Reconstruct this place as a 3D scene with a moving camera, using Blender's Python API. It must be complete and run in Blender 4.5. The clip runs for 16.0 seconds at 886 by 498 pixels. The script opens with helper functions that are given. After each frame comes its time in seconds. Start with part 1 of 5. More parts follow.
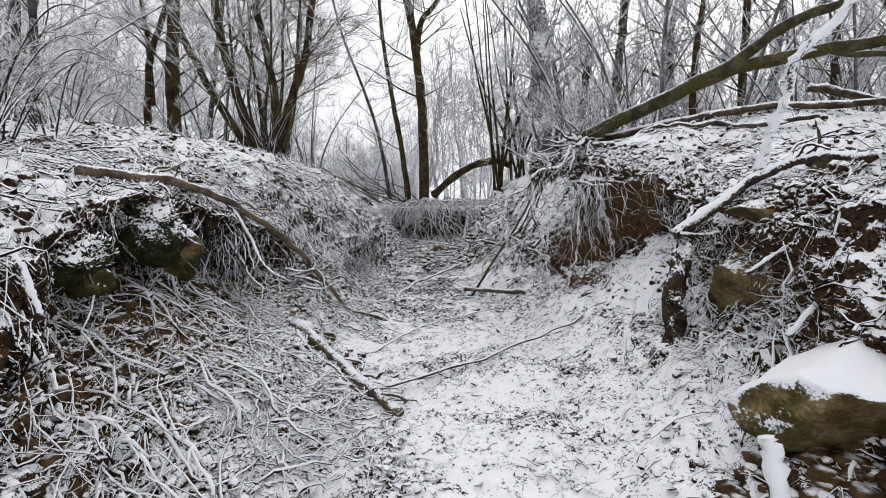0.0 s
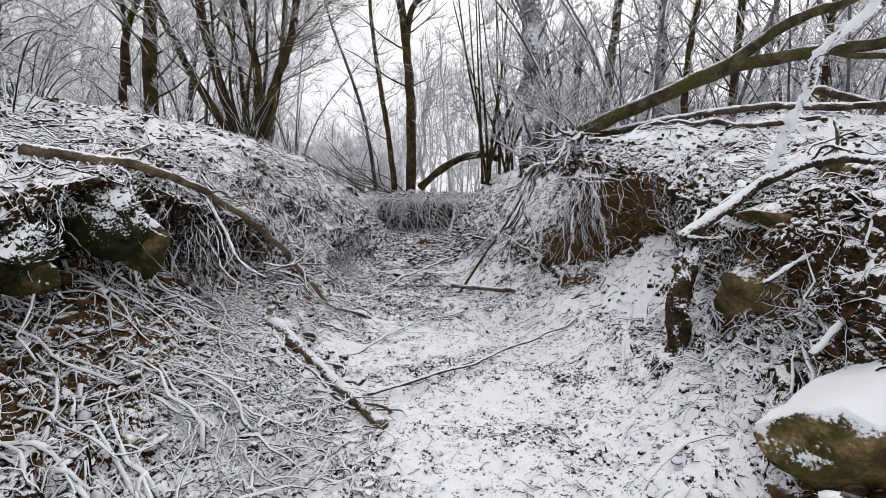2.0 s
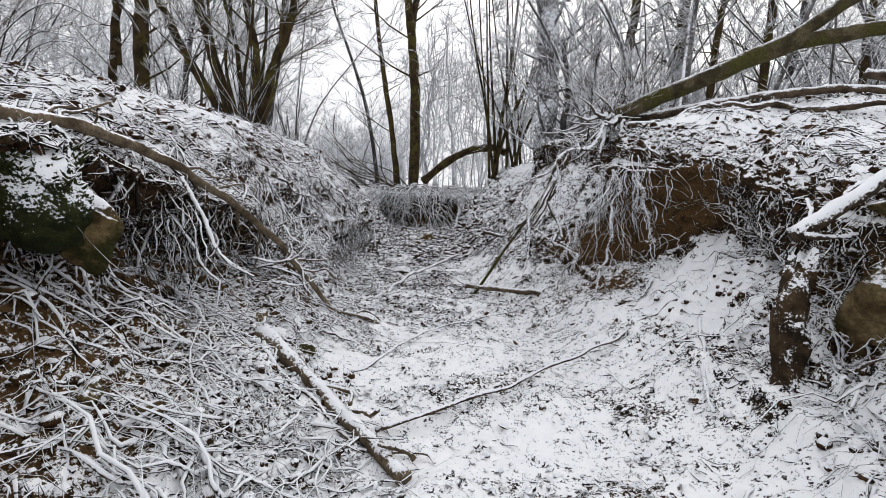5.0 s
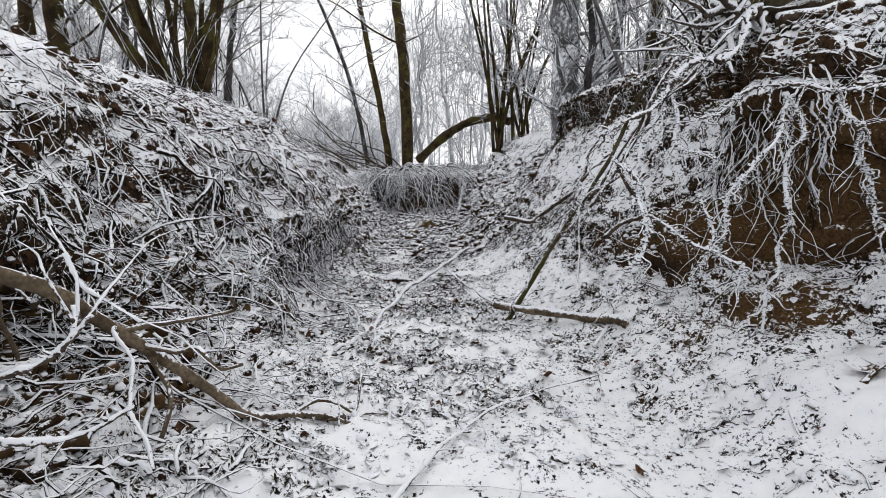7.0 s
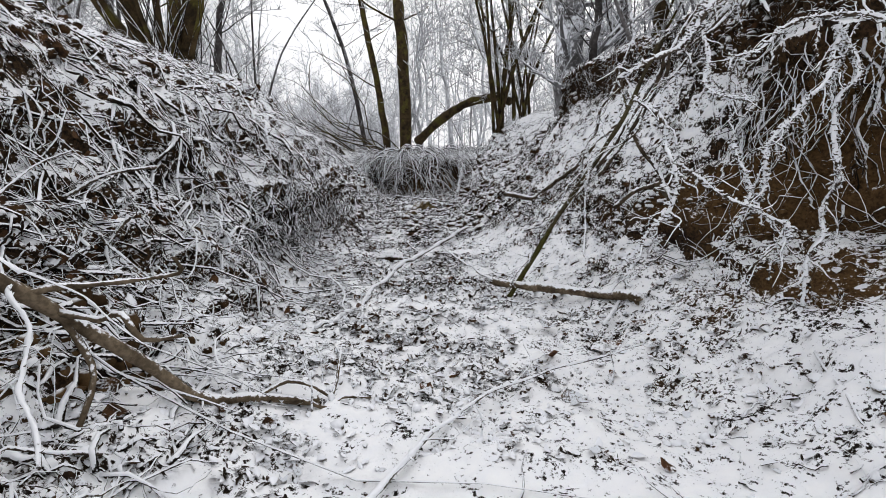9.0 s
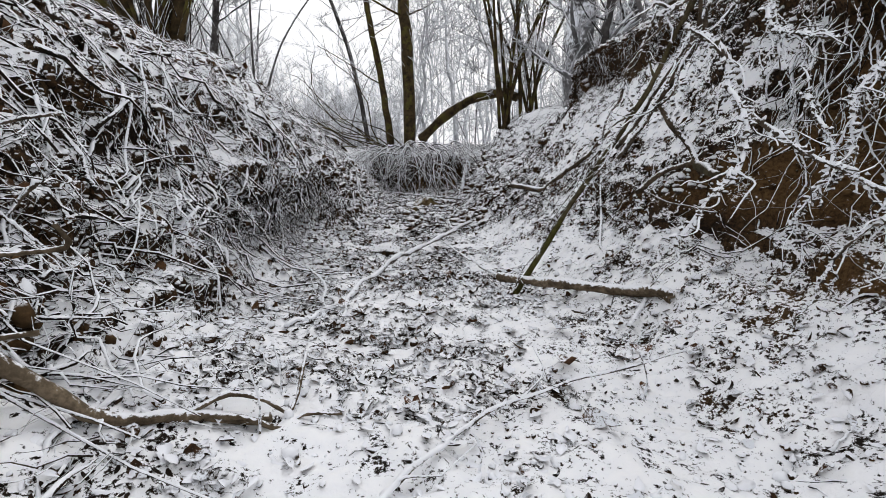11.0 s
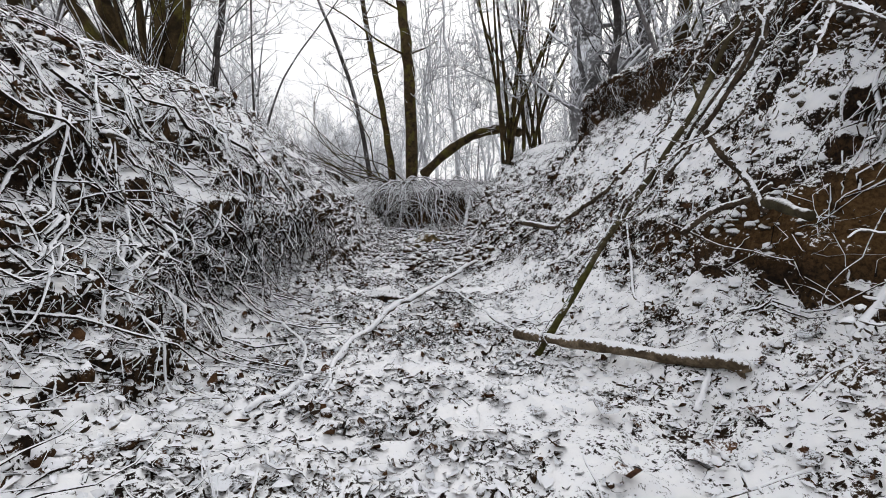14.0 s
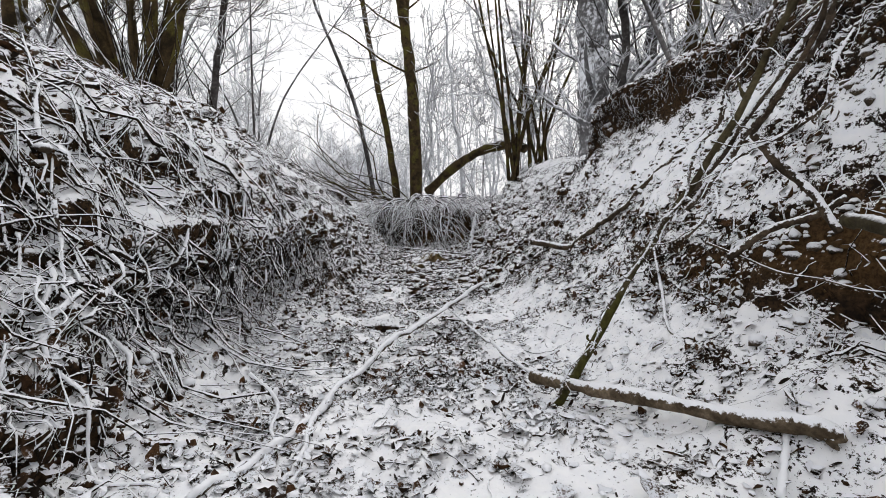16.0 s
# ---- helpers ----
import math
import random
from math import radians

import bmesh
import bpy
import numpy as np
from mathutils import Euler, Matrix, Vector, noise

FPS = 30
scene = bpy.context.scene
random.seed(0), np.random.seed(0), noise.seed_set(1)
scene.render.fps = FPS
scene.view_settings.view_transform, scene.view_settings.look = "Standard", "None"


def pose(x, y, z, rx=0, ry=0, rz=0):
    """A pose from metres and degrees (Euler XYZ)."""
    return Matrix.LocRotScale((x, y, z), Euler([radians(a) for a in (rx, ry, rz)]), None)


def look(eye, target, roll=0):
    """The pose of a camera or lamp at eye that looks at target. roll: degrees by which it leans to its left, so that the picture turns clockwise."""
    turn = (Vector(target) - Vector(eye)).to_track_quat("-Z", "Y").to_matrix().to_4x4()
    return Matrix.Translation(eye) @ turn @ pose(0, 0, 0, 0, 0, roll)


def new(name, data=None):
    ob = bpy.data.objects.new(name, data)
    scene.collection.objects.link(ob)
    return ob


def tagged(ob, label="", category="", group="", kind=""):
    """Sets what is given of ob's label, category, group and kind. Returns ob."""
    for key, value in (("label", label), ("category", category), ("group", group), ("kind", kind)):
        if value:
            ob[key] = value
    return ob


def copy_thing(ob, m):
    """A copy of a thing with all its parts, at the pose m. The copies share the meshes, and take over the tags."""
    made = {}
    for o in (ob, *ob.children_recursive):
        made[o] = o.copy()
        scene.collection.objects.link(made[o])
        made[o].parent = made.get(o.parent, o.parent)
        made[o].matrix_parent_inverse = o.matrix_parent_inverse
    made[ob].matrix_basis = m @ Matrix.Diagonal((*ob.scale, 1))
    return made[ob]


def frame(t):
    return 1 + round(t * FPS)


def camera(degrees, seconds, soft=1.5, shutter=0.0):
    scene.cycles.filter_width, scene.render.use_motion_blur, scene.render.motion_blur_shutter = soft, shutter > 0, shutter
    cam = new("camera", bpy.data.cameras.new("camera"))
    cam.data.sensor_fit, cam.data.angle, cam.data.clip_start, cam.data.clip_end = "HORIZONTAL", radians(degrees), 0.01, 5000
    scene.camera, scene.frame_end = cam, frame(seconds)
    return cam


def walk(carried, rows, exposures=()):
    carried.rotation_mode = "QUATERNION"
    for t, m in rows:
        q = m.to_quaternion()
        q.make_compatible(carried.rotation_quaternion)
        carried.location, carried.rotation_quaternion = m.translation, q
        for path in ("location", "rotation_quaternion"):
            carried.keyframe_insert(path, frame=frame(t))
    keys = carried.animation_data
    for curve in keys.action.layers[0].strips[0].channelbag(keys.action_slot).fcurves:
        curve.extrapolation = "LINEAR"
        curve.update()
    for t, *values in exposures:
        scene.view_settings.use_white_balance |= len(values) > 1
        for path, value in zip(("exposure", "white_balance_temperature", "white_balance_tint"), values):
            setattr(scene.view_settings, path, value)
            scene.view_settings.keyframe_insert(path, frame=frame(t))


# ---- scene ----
cam = camera(90.0, 16.0, soft=0.65)
PATH = [
    (0, (0.237, 1.789, 1.342), (0.085, 3.777, 1.184), -1.4),
    (0.5, (0.22, 1.873, 1.341), (0.081, 3.861, 1.174), -1.1),
    (1, (0.199, 1.927, 1.354), (0.078, 3.915, 1.176), -0.7),
    (1.5, (0.191, 1.98, 1.352), (0.088, 3.969, 1.167), -0.3),
    (2, (0.177, 2.028, 1.363), (0.093, 4.017, 1.17), 0.1),
    (2.5, (0.156, 2.095, 1.355), (0.086, 4.084, 1.16), 0.5),
    (3, (0.14, 2.178, 1.347), (0.074, 4.167, 1.15), 0.7),
    (3.5, (0.112, 2.267, 1.33), (0.045, 4.256, 1.133), 0.9),
    (4, (0.081, 2.362, 1.311), (0.008, 4.351, 1.12), 1.2),
    (4.2, (0.068, 2.399, 1.306), (-0.01, 4.388, 1.117), 1.3),
    (6.3, (-0.259, 4.304, 1.282), (-0.308, 6.285, 1.012), -0.4),
    (6.5, (-0.255, 4.673, 1.293), (-0.328, 6.652, 1.019), -2.2),
    (7, (-0.262, 4.886, 1.252), (-0.339, 6.863, 0.959), -2.2),
    (7.5, (-0.255, 4.957, 1.224), (-0.332, 6.932, 0.92), -2.1),
    (8, (-0.247, 5.019, 1.187), (-0.326, 6.992, 0.868), -2.1),
    (8.5, (-0.247, 5.097, 1.133), (-0.323, 7.067, 0.797), -2.0),
    (9, (-0.24, 5.188, 1.077), (-0.317, 7.156, 0.726), -2.0),
    (11.5, (-0.205, 5.673, 0.907), (-0.308, 7.642, 0.57), -1.5),
    (12, (-0.222, 5.727, 0.917), (-0.324, 7.7, 0.606), -1.2),
    (12.5, (-0.233, 5.807, 0.918), (-0.333, 7.785, 0.638), -0.8),
    (13, (-0.245, 5.89, 0.929), (-0.347, 7.872, 0.678), -1.2),
    (13.5, (-0.257, 6.002, 0.93), (-0.359, 7.987, 0.711), -1.4),
    (14, (-0.261, 6.108, 0.931), (-0.363, 8.097, 0.741), -1.6),
    (14.5, (-0.257, 6.215, 0.925), (-0.366, 8.205, 0.759), -1.8),
    (15, (-0.264, 6.318, 0.933), (-0.376, 8.31, 0.788), -2.0),
    (15.5, (-0.259, 6.418, 0.942), (-0.379, 8.41, 0.817), -2.1),
    (16, (-0.255, 6.505, 0.954), (-0.382, 8.498, 0.842), -2.3),
]
walk(cam, [(t, look(eye, target, roll)) for t, eye, target, roll in PATH],
     [(0, -0.14, 6470, 10), (4.2, -0.11, 6470, 10), (6.5, -0.03, 6500, 10), (12, -0.02, 6510, 10), (16, 0.02, 6590, 10)])

import functools

# ---- world and light: a bright, overcast winter sky ----
world = bpy.data.worlds.new("sky")
scene.world = world
world.use_nodes = True
wn, wl = world.node_tree.nodes, world.node_tree.links
sky = wn.new("ShaderNodeTexSky")
sky.sky_type, sky.sun_disc = "NISHITA", False
sky.sun_elevation, sky.sun_rotation = radians(28), radians(20)
sky.air_density, sky.dust_density, sky.ozone_density = 1.0, 6.0, 1.0
grey = wn.new("ShaderNodeHueSaturation")
grey.inputs["Saturation"].default_value = 0.22
cloud = wn.new("ShaderNodeMixRGB")
cloud.inputs["Fac"].default_value = 0.78
cloud.inputs["Color2"].default_value = (15.6, 15.6, 16.0, 1)
wl.new(sky.outputs["Color"], grey.inputs["Color"])
wl.new(grey.outputs["Color"], cloud.inputs["Color1"])
wl.new(cloud.outputs["Color"], wn["Background"].inputs["Color"])
wn["Background"].inputs["Strength"].default_value = 0.081
sun = new("sun", bpy.data.lights.new("sun", "SUN"))
sun.data.energy, sun.data.angle, sun.data.color = 0.75, radians(35), (1.0, 0.96, 0.9)
sun.matrix_world = look((4, 10, 12), (0, 0, 0))
scene.view_settings.exposure = 0.02

RNG = random.Random(7)


# ---- materials ----
def mat_new(name):
    m = bpy.data.materials.new(name)
    m.use_nodes = True
    n = m.node_tree.nodes
    return m, n, m.node_tree.links, n["Principled BSDF"]


def mapped(n, l, scale, detail=6.0, rough=0.6, kind="ShaderNodeTexNoise"):
    g = n.new("ShaderNodeNewGeometry")
    t = n.new(kind)
    t.inputs["Scale"].default_value = scale
    if kind == "ShaderNodeTexNoise":
        t.inputs["Detail"].default_value, t.inputs["Roughness"].default_value = detail, rough
    l.new(g.outputs["Position"], t.inputs["Vector"])
    return t


def ramp(n, l, source, lo, hi):
    r = n.new("ShaderNodeMapRange")
    r.interpolation_type = "SMOOTHSTEP"
    r.inputs["From Min"].default_value, r.inputs["From Max"].default_value = lo, hi
    l.new(source, r.inputs["Value"])
    return r.outputs["Result"]


def calc(n, l, op, a, b):
    c = n.new("ShaderNodeMath")
    c.operation = op
    for i, v in enumerate((a, b)):
        if isinstance(v, (int, float)):
            c.inputs[i].default_value = v
        else:
            l.new(v, c.inputs[i])
    return c.outputs[0]


def mix(n, l, fac, a, b):
    c = n.new("ShaderNodeMixRGB")
    for key, v in (("Fac", fac), ("Color1", a), ("Color2", b)):
        if isinstance(v, tuple):
            c.inputs[key].default_value = (*v, 1)
        elif isinstance(v, float):
            c.inputs[key].default_value = v
        else:
            l.new(v, c.inputs[key])
    return c.outputs["Color"]


def up(n, l):
    g = n.new("ShaderNodeNewGeometry")
    s = n.new("ShaderNodeSeparateXYZ")
    l.new(g.outputs["Normal"], s.inputs[0])
    return s.outputs["Z"]


def bumped(n, l, bsdf, height, strength, distance):
    b = n.new("ShaderNodeBump")
    b.inputs["Strength"].default_value, b.inputs["Distance"].default_value = strength, distance
    l.new(height, b.inputs["Height"])
    l.new(b.outputs["Normal"], bsdf.inputs["Normal"])


def frosted(name, dark, light, lo, hi, fine=60.0, spread=0.9, snow=(0.88, 0.90, 0.94), moss=None, bump=0.01):
    """A surface of two tones that carries frost where it faces up."""
    m, n, l, p = mat_new(name)
    grain = mapped(n, l, fine)
    base = mix(n, l, ramp(n, l, mapped(n, l, fine * 0.13).outputs["Fac"], 0.35, 0.65), dark, light)
    if moss:
        base = mix(n, l, ramp(n, l, mapped(n, l, fine * 0.07).outputs["Fac"], 0.5, 0.62), base, moss)
    base = mix(n, l, ramp(n, l, grain.outputs["Fac"], 0.3, 0.75), mix(n, l, 0.55, base, (0.01, 0.008, 0.006)), base)
    shift = calc(n, l, "MULTIPLY", calc(n, l, "SUBTRACT", grain.outputs["Fac"], 0.5), spread)
    big = calc(n, l, "MULTIPLY", calc(n, l, "SUBTRACT", mapped(n, l, fine * 0.1).outputs["Fac"], 0.5), spread)
    fac = ramp(n, l, calc(n, l, "ADD", calc(n, l, "ADD", up(n, l), shift), big), lo, hi)
    l.new(mix(n, l, fac, base, snow), p.inputs["Base Color"])
    p.inputs["Roughness"].default_value = 0.85
    p.inputs["Specular IOR Level"].default_value = 0.08
    bumped(n, l, p, grain.outputs["Fac"], 0.6, bump * 0.35)
    return m


def ground_material():
    m, n, l, p = mat_new("snowy_ground")
    fine, mid, big = mapped(n, l, 55.0, 8.0, 0.7), mapped(n, l, 13.0, 6.0), mapped(n, l, 1.6, 4.0)
    soil = mix(n, l, ramp(n, l, mid.outputs["Fac"], 0.35, 0.65), (0.015, 0.0095, 0.006), (0.070, 0.040, 0.020))
    soil = mix(n, l, ramp(n, l, big.outputs["Fac"], 0.45, 0.6), soil, (0.065, 0.038, 0.018))
    soil = mix(n, l, ramp(n, l, fine.outputs["Fac"], 0.35, 0.6), (0.008, 0.006, 0.0045), soil)
    a = calc(n, l, "MULTIPLY", calc(n, l, "SUBTRACT", fine.outputs["Fac"], 0.5), 2.5)
    b = calc(n, l, "MULTIPLY", calc(n, l, "SUBTRACT", mid.outputs["Fac"], 0.5), 1.5)
    c = calc(n, l, "MULTIPLY", calc(n, l, "SUBTRACT", big.outputs["Fac"], 0.5), 0.5)
    cover = n.new("ShaderNodeAttribute")
    cover.attribute_name = "snow_cover"
    clay = mix(n, l, ramp(n, l, fine.outputs["Fac"], 0.3, 0.65), (0.036, 0.020, 0.008), (0.118, 0.068, 0.029))
    soil = mix(n, l, ramp(n, l, cover.outputs["Fac"], -0.2, -0.5), soil, clay)
    total = calc(n, l, "ADD", calc(n, l, "ADD", calc(n, l, "MINIMUM", calc(n, l, "MULTIPLY", up(n, l), 1.6), 1.07), a), calc(n, l, "ADD", calc(n, l, "ADD", b, c), cover.outputs["Fac"]))
    snow = mix(n, l, ramp(n, l, mid.outputs["Fac"], 0.3, 0.7), (0.865, 0.885, 0.93), (0.935, 0.945, 0.965))
    l.new(mix(n, l, ramp(n, l, total, 0.64, 0.78), soil, snow), p.inputs["Base Color"])
    p.inputs["Roughness"].default_value = 0.8
    p.inputs["Specular IOR Level"].default_value = 0.08
    bumped(n, l, p, calc(n, l, "ADD", calc(n, l, "MULTIPLY", fine.outputs["Fac"], 0.3), mid.outputs["Fac"]), 0.7, 0.012)
    return m


GROUND = ground_material()
TWIG = frosted("frosted_twig", (0.009, 0.0065, 0.005), (0.034, 0.023, 0.016), 0.04, 0.22, 85.0, 1.7, bump=0.003)
RIME = frosted("rime_covered_twig", (0.05, 0.038, 0.028), (0.15, 0.115, 0.085), -0.30, 0.0, 75.0, 2.2, bump=0.006)
STICK = frosted("stick_bark", (0.04, 0.029, 0.020), (0.13, 0.095, 0.065), 0.32, 0.52, 80.0, 2.0, bump=0.005)
BARK = frosted("mossy_bark", (0.027, 0.019, 0.010), (0.085, 0.058, 0.027), 0.55, 1.1, 35.0, 0.9, moss=(0.10, 0.085, 0.022), bump=0.02)
TRUNK = frosted("fallen_trunk_bark", (0.04, 0.032, 0.018), (0.12, 0.10, 0.055), 0.6, 1.0, 40.0, 0.8, moss=(0.075, 0.07, 0.02), bump=0.015)
FAR_BARK = frosted("rimed_bark", (0.035, 0.032, 0.030), (0.11, 0.10, 0.098), 0.1, 0.8, 20.0, 1.6, bump=0.02)
PALE_BARK = frosted("rime_plastered_bark", (0.10, 0.095, 0.095), (0.30, 0.30, 0.31), -0.1, 0.5, 14.0, 2.6, bump=0.03)
# pale blue-grey base: distance haze painted into the colour, on top of rime
HAZE_TINTED_TWIG = frosted("haze_tinted_rimed_twig", (0.35, 0.36, 0.38), (0.54, 0.55, 0.58), -0.5, 0.6, 8.0, 1.2, bump=0.004)
DARK_ROCK = frosted("mossy_stone", (0.07, 0.048, 0.022), (0.26, 0.185, 0.085), 0.5, 0.8, 60.0, 1.8, moss=(0.045, 0.045, 0.014), bump=0.04)
ROTTEN = frosted("rotten_wood", (0.02, 0.014, 0.009), (0.10, 0.066, 0.036), 0.3, 0.55, 60.0, 2.4, bump=0.02)
RIMED_STEM = frosted("rimed_sapling_bark", (0.07, 0.066, 0.064), (0.19, 0.18, 0.18), -0.1, 0.6, 25.0, 1.8, bump=0.01)
SNOW_ROCK = frosted("snowy_sandstone", (0.13, 0.09, 0.04), (0.36, 0.27, 0.13), 0.16, 0.46, 60.0, 1.7, moss=(0.10, 0.085, 0.025), bump=0.04)
ROCK = frosted("sandstone", (0.10, 0.065, 0.03), (0.30, 0.22, 0.11), 0.66, 0.95, 48.0, 1.4, moss=(0.07, 0.06, 0.02), bump=0.04)
MOSS = frosted("frosted_moss", (0.016, 0.022, 0.008), (0.05, 0.058, 0.02), 0.16, 0.4, 90.0, 2.6, bump=0.02)
LEAF = frosted("dead_leaf", (0.030, 0.016, 0.009), (0.12, 0.06, 0.027), 0.62, 0.92, 130.0, 1.4, (0.72, 0.75, 0.80), bump=0.004)
SNOW_LEAF = frosted("snowed_leaf", (0.015, 0.009, 0.005), (0.085, 0.045, 0.021), 0.42, 0.62, 70.0, 1.1, (0.85, 0.87, 0.92), bump=0.004)
SNOWY_STICK = frosted("snow_laden_bark", (0.035, 0.026, 0.018), (0.12, 0.088, 0.06), 0.05, 0.32, 60.0, 2.0, bump=0.006)
SNOWED = frosted("snow_plastered_bark", (0.05, 0.04, 0.03), (0.12, 0.10, 0.08), -0.95, -0.6, 60.0, 1.4, bump=0.008)
DRY_LOG = frosted("weathered_log", (0.09, 0.066, 0.042), (0.24, 0.185, 0.125), 0.5, 0.75, 60.0, 1.6, bump=0.006)
WET_SOIL = frosted("bare_soil", (0.05, 0.029, 0.013), (0.16, 0.095, 0.042), 0.75, 1.1, 25.0, 0.8, bump=0.02)


# ---- mesh helpers ----
class Soup:
    """Vertices and faces that are gathered for one mesh."""

    def __init__(self):
        self.v, self.f = [], []

    def tube(self, pts, radii, sides=6, crust=0.0):
        pts = [Vector(p) for p in pts]
        n = len(pts)
        if isinstance(radii, (int, float)):
            radii = [radii] * n
        side = None
        start = len(self.v)
        for i, p in enumerate(pts):
            d = (pts[min(i + 1, n - 1)] - pts[max(i - 1, 0)])
            if d.length < 1e-6:
                d = Vector((0, 0, 1))
            d.normalize()
            if side is None:
                side = d.cross(Vector((0.31, 0.2, 0.93)))
                if side.length < 0.05:
                    side = d.cross(Vector((1, 0, 0)))
            side = (side - d * side.dot(d)).normalized()
            other = d.cross(side)
            for k in range(sides):
                a = 2 * math.pi * k / sides
                self.v.append(p + (side * math.cos(a) + other * math.sin(a)) * (radii[i] * (1 + RNG.uniform(-crust, crust))))
        for i in range(n - 1):
            a, b = start + i * sides, start + (i + 1) * sides
            for k in range(sides):
                j = (k + 1) % sides
                self.f.append((a + k, a + j, b + j, b + k))
        self.f.append(tuple(start + k for k in reversed(range(sides))))
        self.f.append(tuple(start + (n - 1) * sides + k for k in range(sides)))

    def leaf(self, p, along, across, normal, length, width, curl, rng):
        s = len(self.v)
        fold, twist = rng.uniform(-0.4, 0.9), rng.uniform(-0.6, 0.6)
        for k in range(9):
            a = 6.283 * k / 9
            u, w = 0.5 * math.cos(a), 0.5 * math.sin(a) * rng.uniform(0.6, 1.2)
            h = curl * (4 * u * u + fold * abs(w) * 2 + twist * u * w * 4 + rng.uniform(-0.25, 0.25))
            self.v.append(p + along * (u * length * rng.uniform(0.8, 1.15)) + across * (w * width) + normal * h)
        self.v.append(p)
        for k in range(9):
            self.f.append((s + k, s + (k + 1) % 9, s + 9))

    def blade(self, p, along, across, normal, length, width, rng):
        """A curled oval leaf: a small grid that narrows to stalk and tip."""
        s = len(self.v)
        cup, roll, lift = rng.uniform(-0.9, 0.9), rng.uniform(-0.4, 0.5), rng.uniform(-0.2, 0.2)
        for a in range(5):
            u = a / 4 - 0.5
            w = (0.12, 0.85, 1.0, 0.7, 0.06)[a] * rng.uniform(0.85, 1.15)
            for b in (-1, -0.45, 0.45, 1):
                h = (cup * b * b * w + roll * (4 * u * u - 0.4)) * width * 0.6 + lift * u * b * width
                self.v.append(p + along * (u * length) + across * (b * w * width * 0.5) + normal * (h + rng.uniform(-0.05, 0.05) * width))
        for a in range(4):
            for b in range(3):
                k = s + a * 4 + b
                self.f.append((k, k + 4, k + 5, k + 1))

    def mesh(self, name, material, smooth=True):
        me = bpy.data.meshes.new(name)
        me.from_pydata([tuple(v) for v in self.v], [], self.f)
        me.materials.append(material)
        if smooth:
            me.polygons.foreach_set("use_smooth", [True] * len(me.polygons))
        me.update()
        return me


def thing(name, soup, material, label, category, group="", kind="", smooth=True):
    return tagged(new(name, soup.mesh(name, material, smooth)), label, category, group, kind)


def part(name, soup, material, parent, label="", smooth=True, kind=""):
    ob = new(name, soup.mesh(name, material, smooth))
    ob.parent = parent
    return tagged(ob, label, kind=kind)


def base_empty(name, at, label, category, group=""):
    ob = new(name)
    ob.empty_display_size = 0.2
    return tagged(ob, label, category, group)


def bent(points, steps=6, amp=0.0, seed=0):
    """A smooth line through the points, with a little waywardness."""
    pts = [Vector(p) for p in points]
    ext = [pts[0] * 2 - pts[1]] + pts + [pts[-1] * 2 - pts[-2]]
    out = []
    for i in range(1, len(ext) - 2):
        a, b, c, d = ext[i - 1:i + 3]
        for k in range(steps):
            t = k / steps
            out.append(0.5 * (2 * b + (c - a) * t + (2 * a - 5 * b + 4 * c - d) * t * t + (3 * b - a - 3 * c + d) * t ** 3))
    out.append(pts[-1])
    if amp:
        last = len(out) - 1
        for i, p in enumerate(out):
            w = amp * min(1, 4 * i / last, 1.0)
            out[i] = p + noise.noise_vector(Vector((seed * 7.3 + p.x * 5.1, seed * 1.7 + p.y * 4.3, p.z * 4.7))) * w
    return out


def taper(n, r0, r1, lumps=0.0, seed=0):
    return [(r0 + (r1 - r0) * i / (n - 1)) * (1 + lumps * noise.noise(Vector((i * 0.7, seed * 3.1, 0.5)))) for i in range(n)]


# ---- the shape of the gully: y, then x and z of toe, hollow, edge and shoulder of each bank ----
LEFT = [
    (-8.0, -1.0, 0.10, -1.6, 0.60, -1.80, 1.20, -2.8, 1.80),
    (3.0, -0.95, 0.20, -1.50, 0.60, -1.55, 1.05, -2.4, 1.60),
    (4.4, -1.10, 0.36, -2.40, 1.05, -1.78, 1.50, -2.3, 1.64),
    (6.0, -1.30, 0.38, -2.35, 0.82, -1.75, 1.25, -2.5, 1.78),
    (6.9, -1.30, 0.26, -1.74, 0.68, -1.93, 1.05, -2.55, 1.90),
    (7.5, -1.25, 0.16, -1.68, 0.60, -1.95, 1.04, -2.6, 2.02),
    (9.3, -1.40, 0.10, -1.95, 0.45, -1.78, 0.90, -2.6, 1.95),
    (10.7, -1.55, 0.10, -2.10, 0.50, -1.84, 1.02, -2.9, 2.20),
    (13.0, -1.80, 0.05, -2.30, 0.60, -2.50, 1.10, -3.7, 2.40),
    (17.0, -2.20, 0.00, -2.90, 0.70, -3.30, 1.20, -4.4, 2.30),
    (22.5, -3.00, 0.10, -3.60, 0.60, -3.90, 1.10, -4.9, 1.80),
]
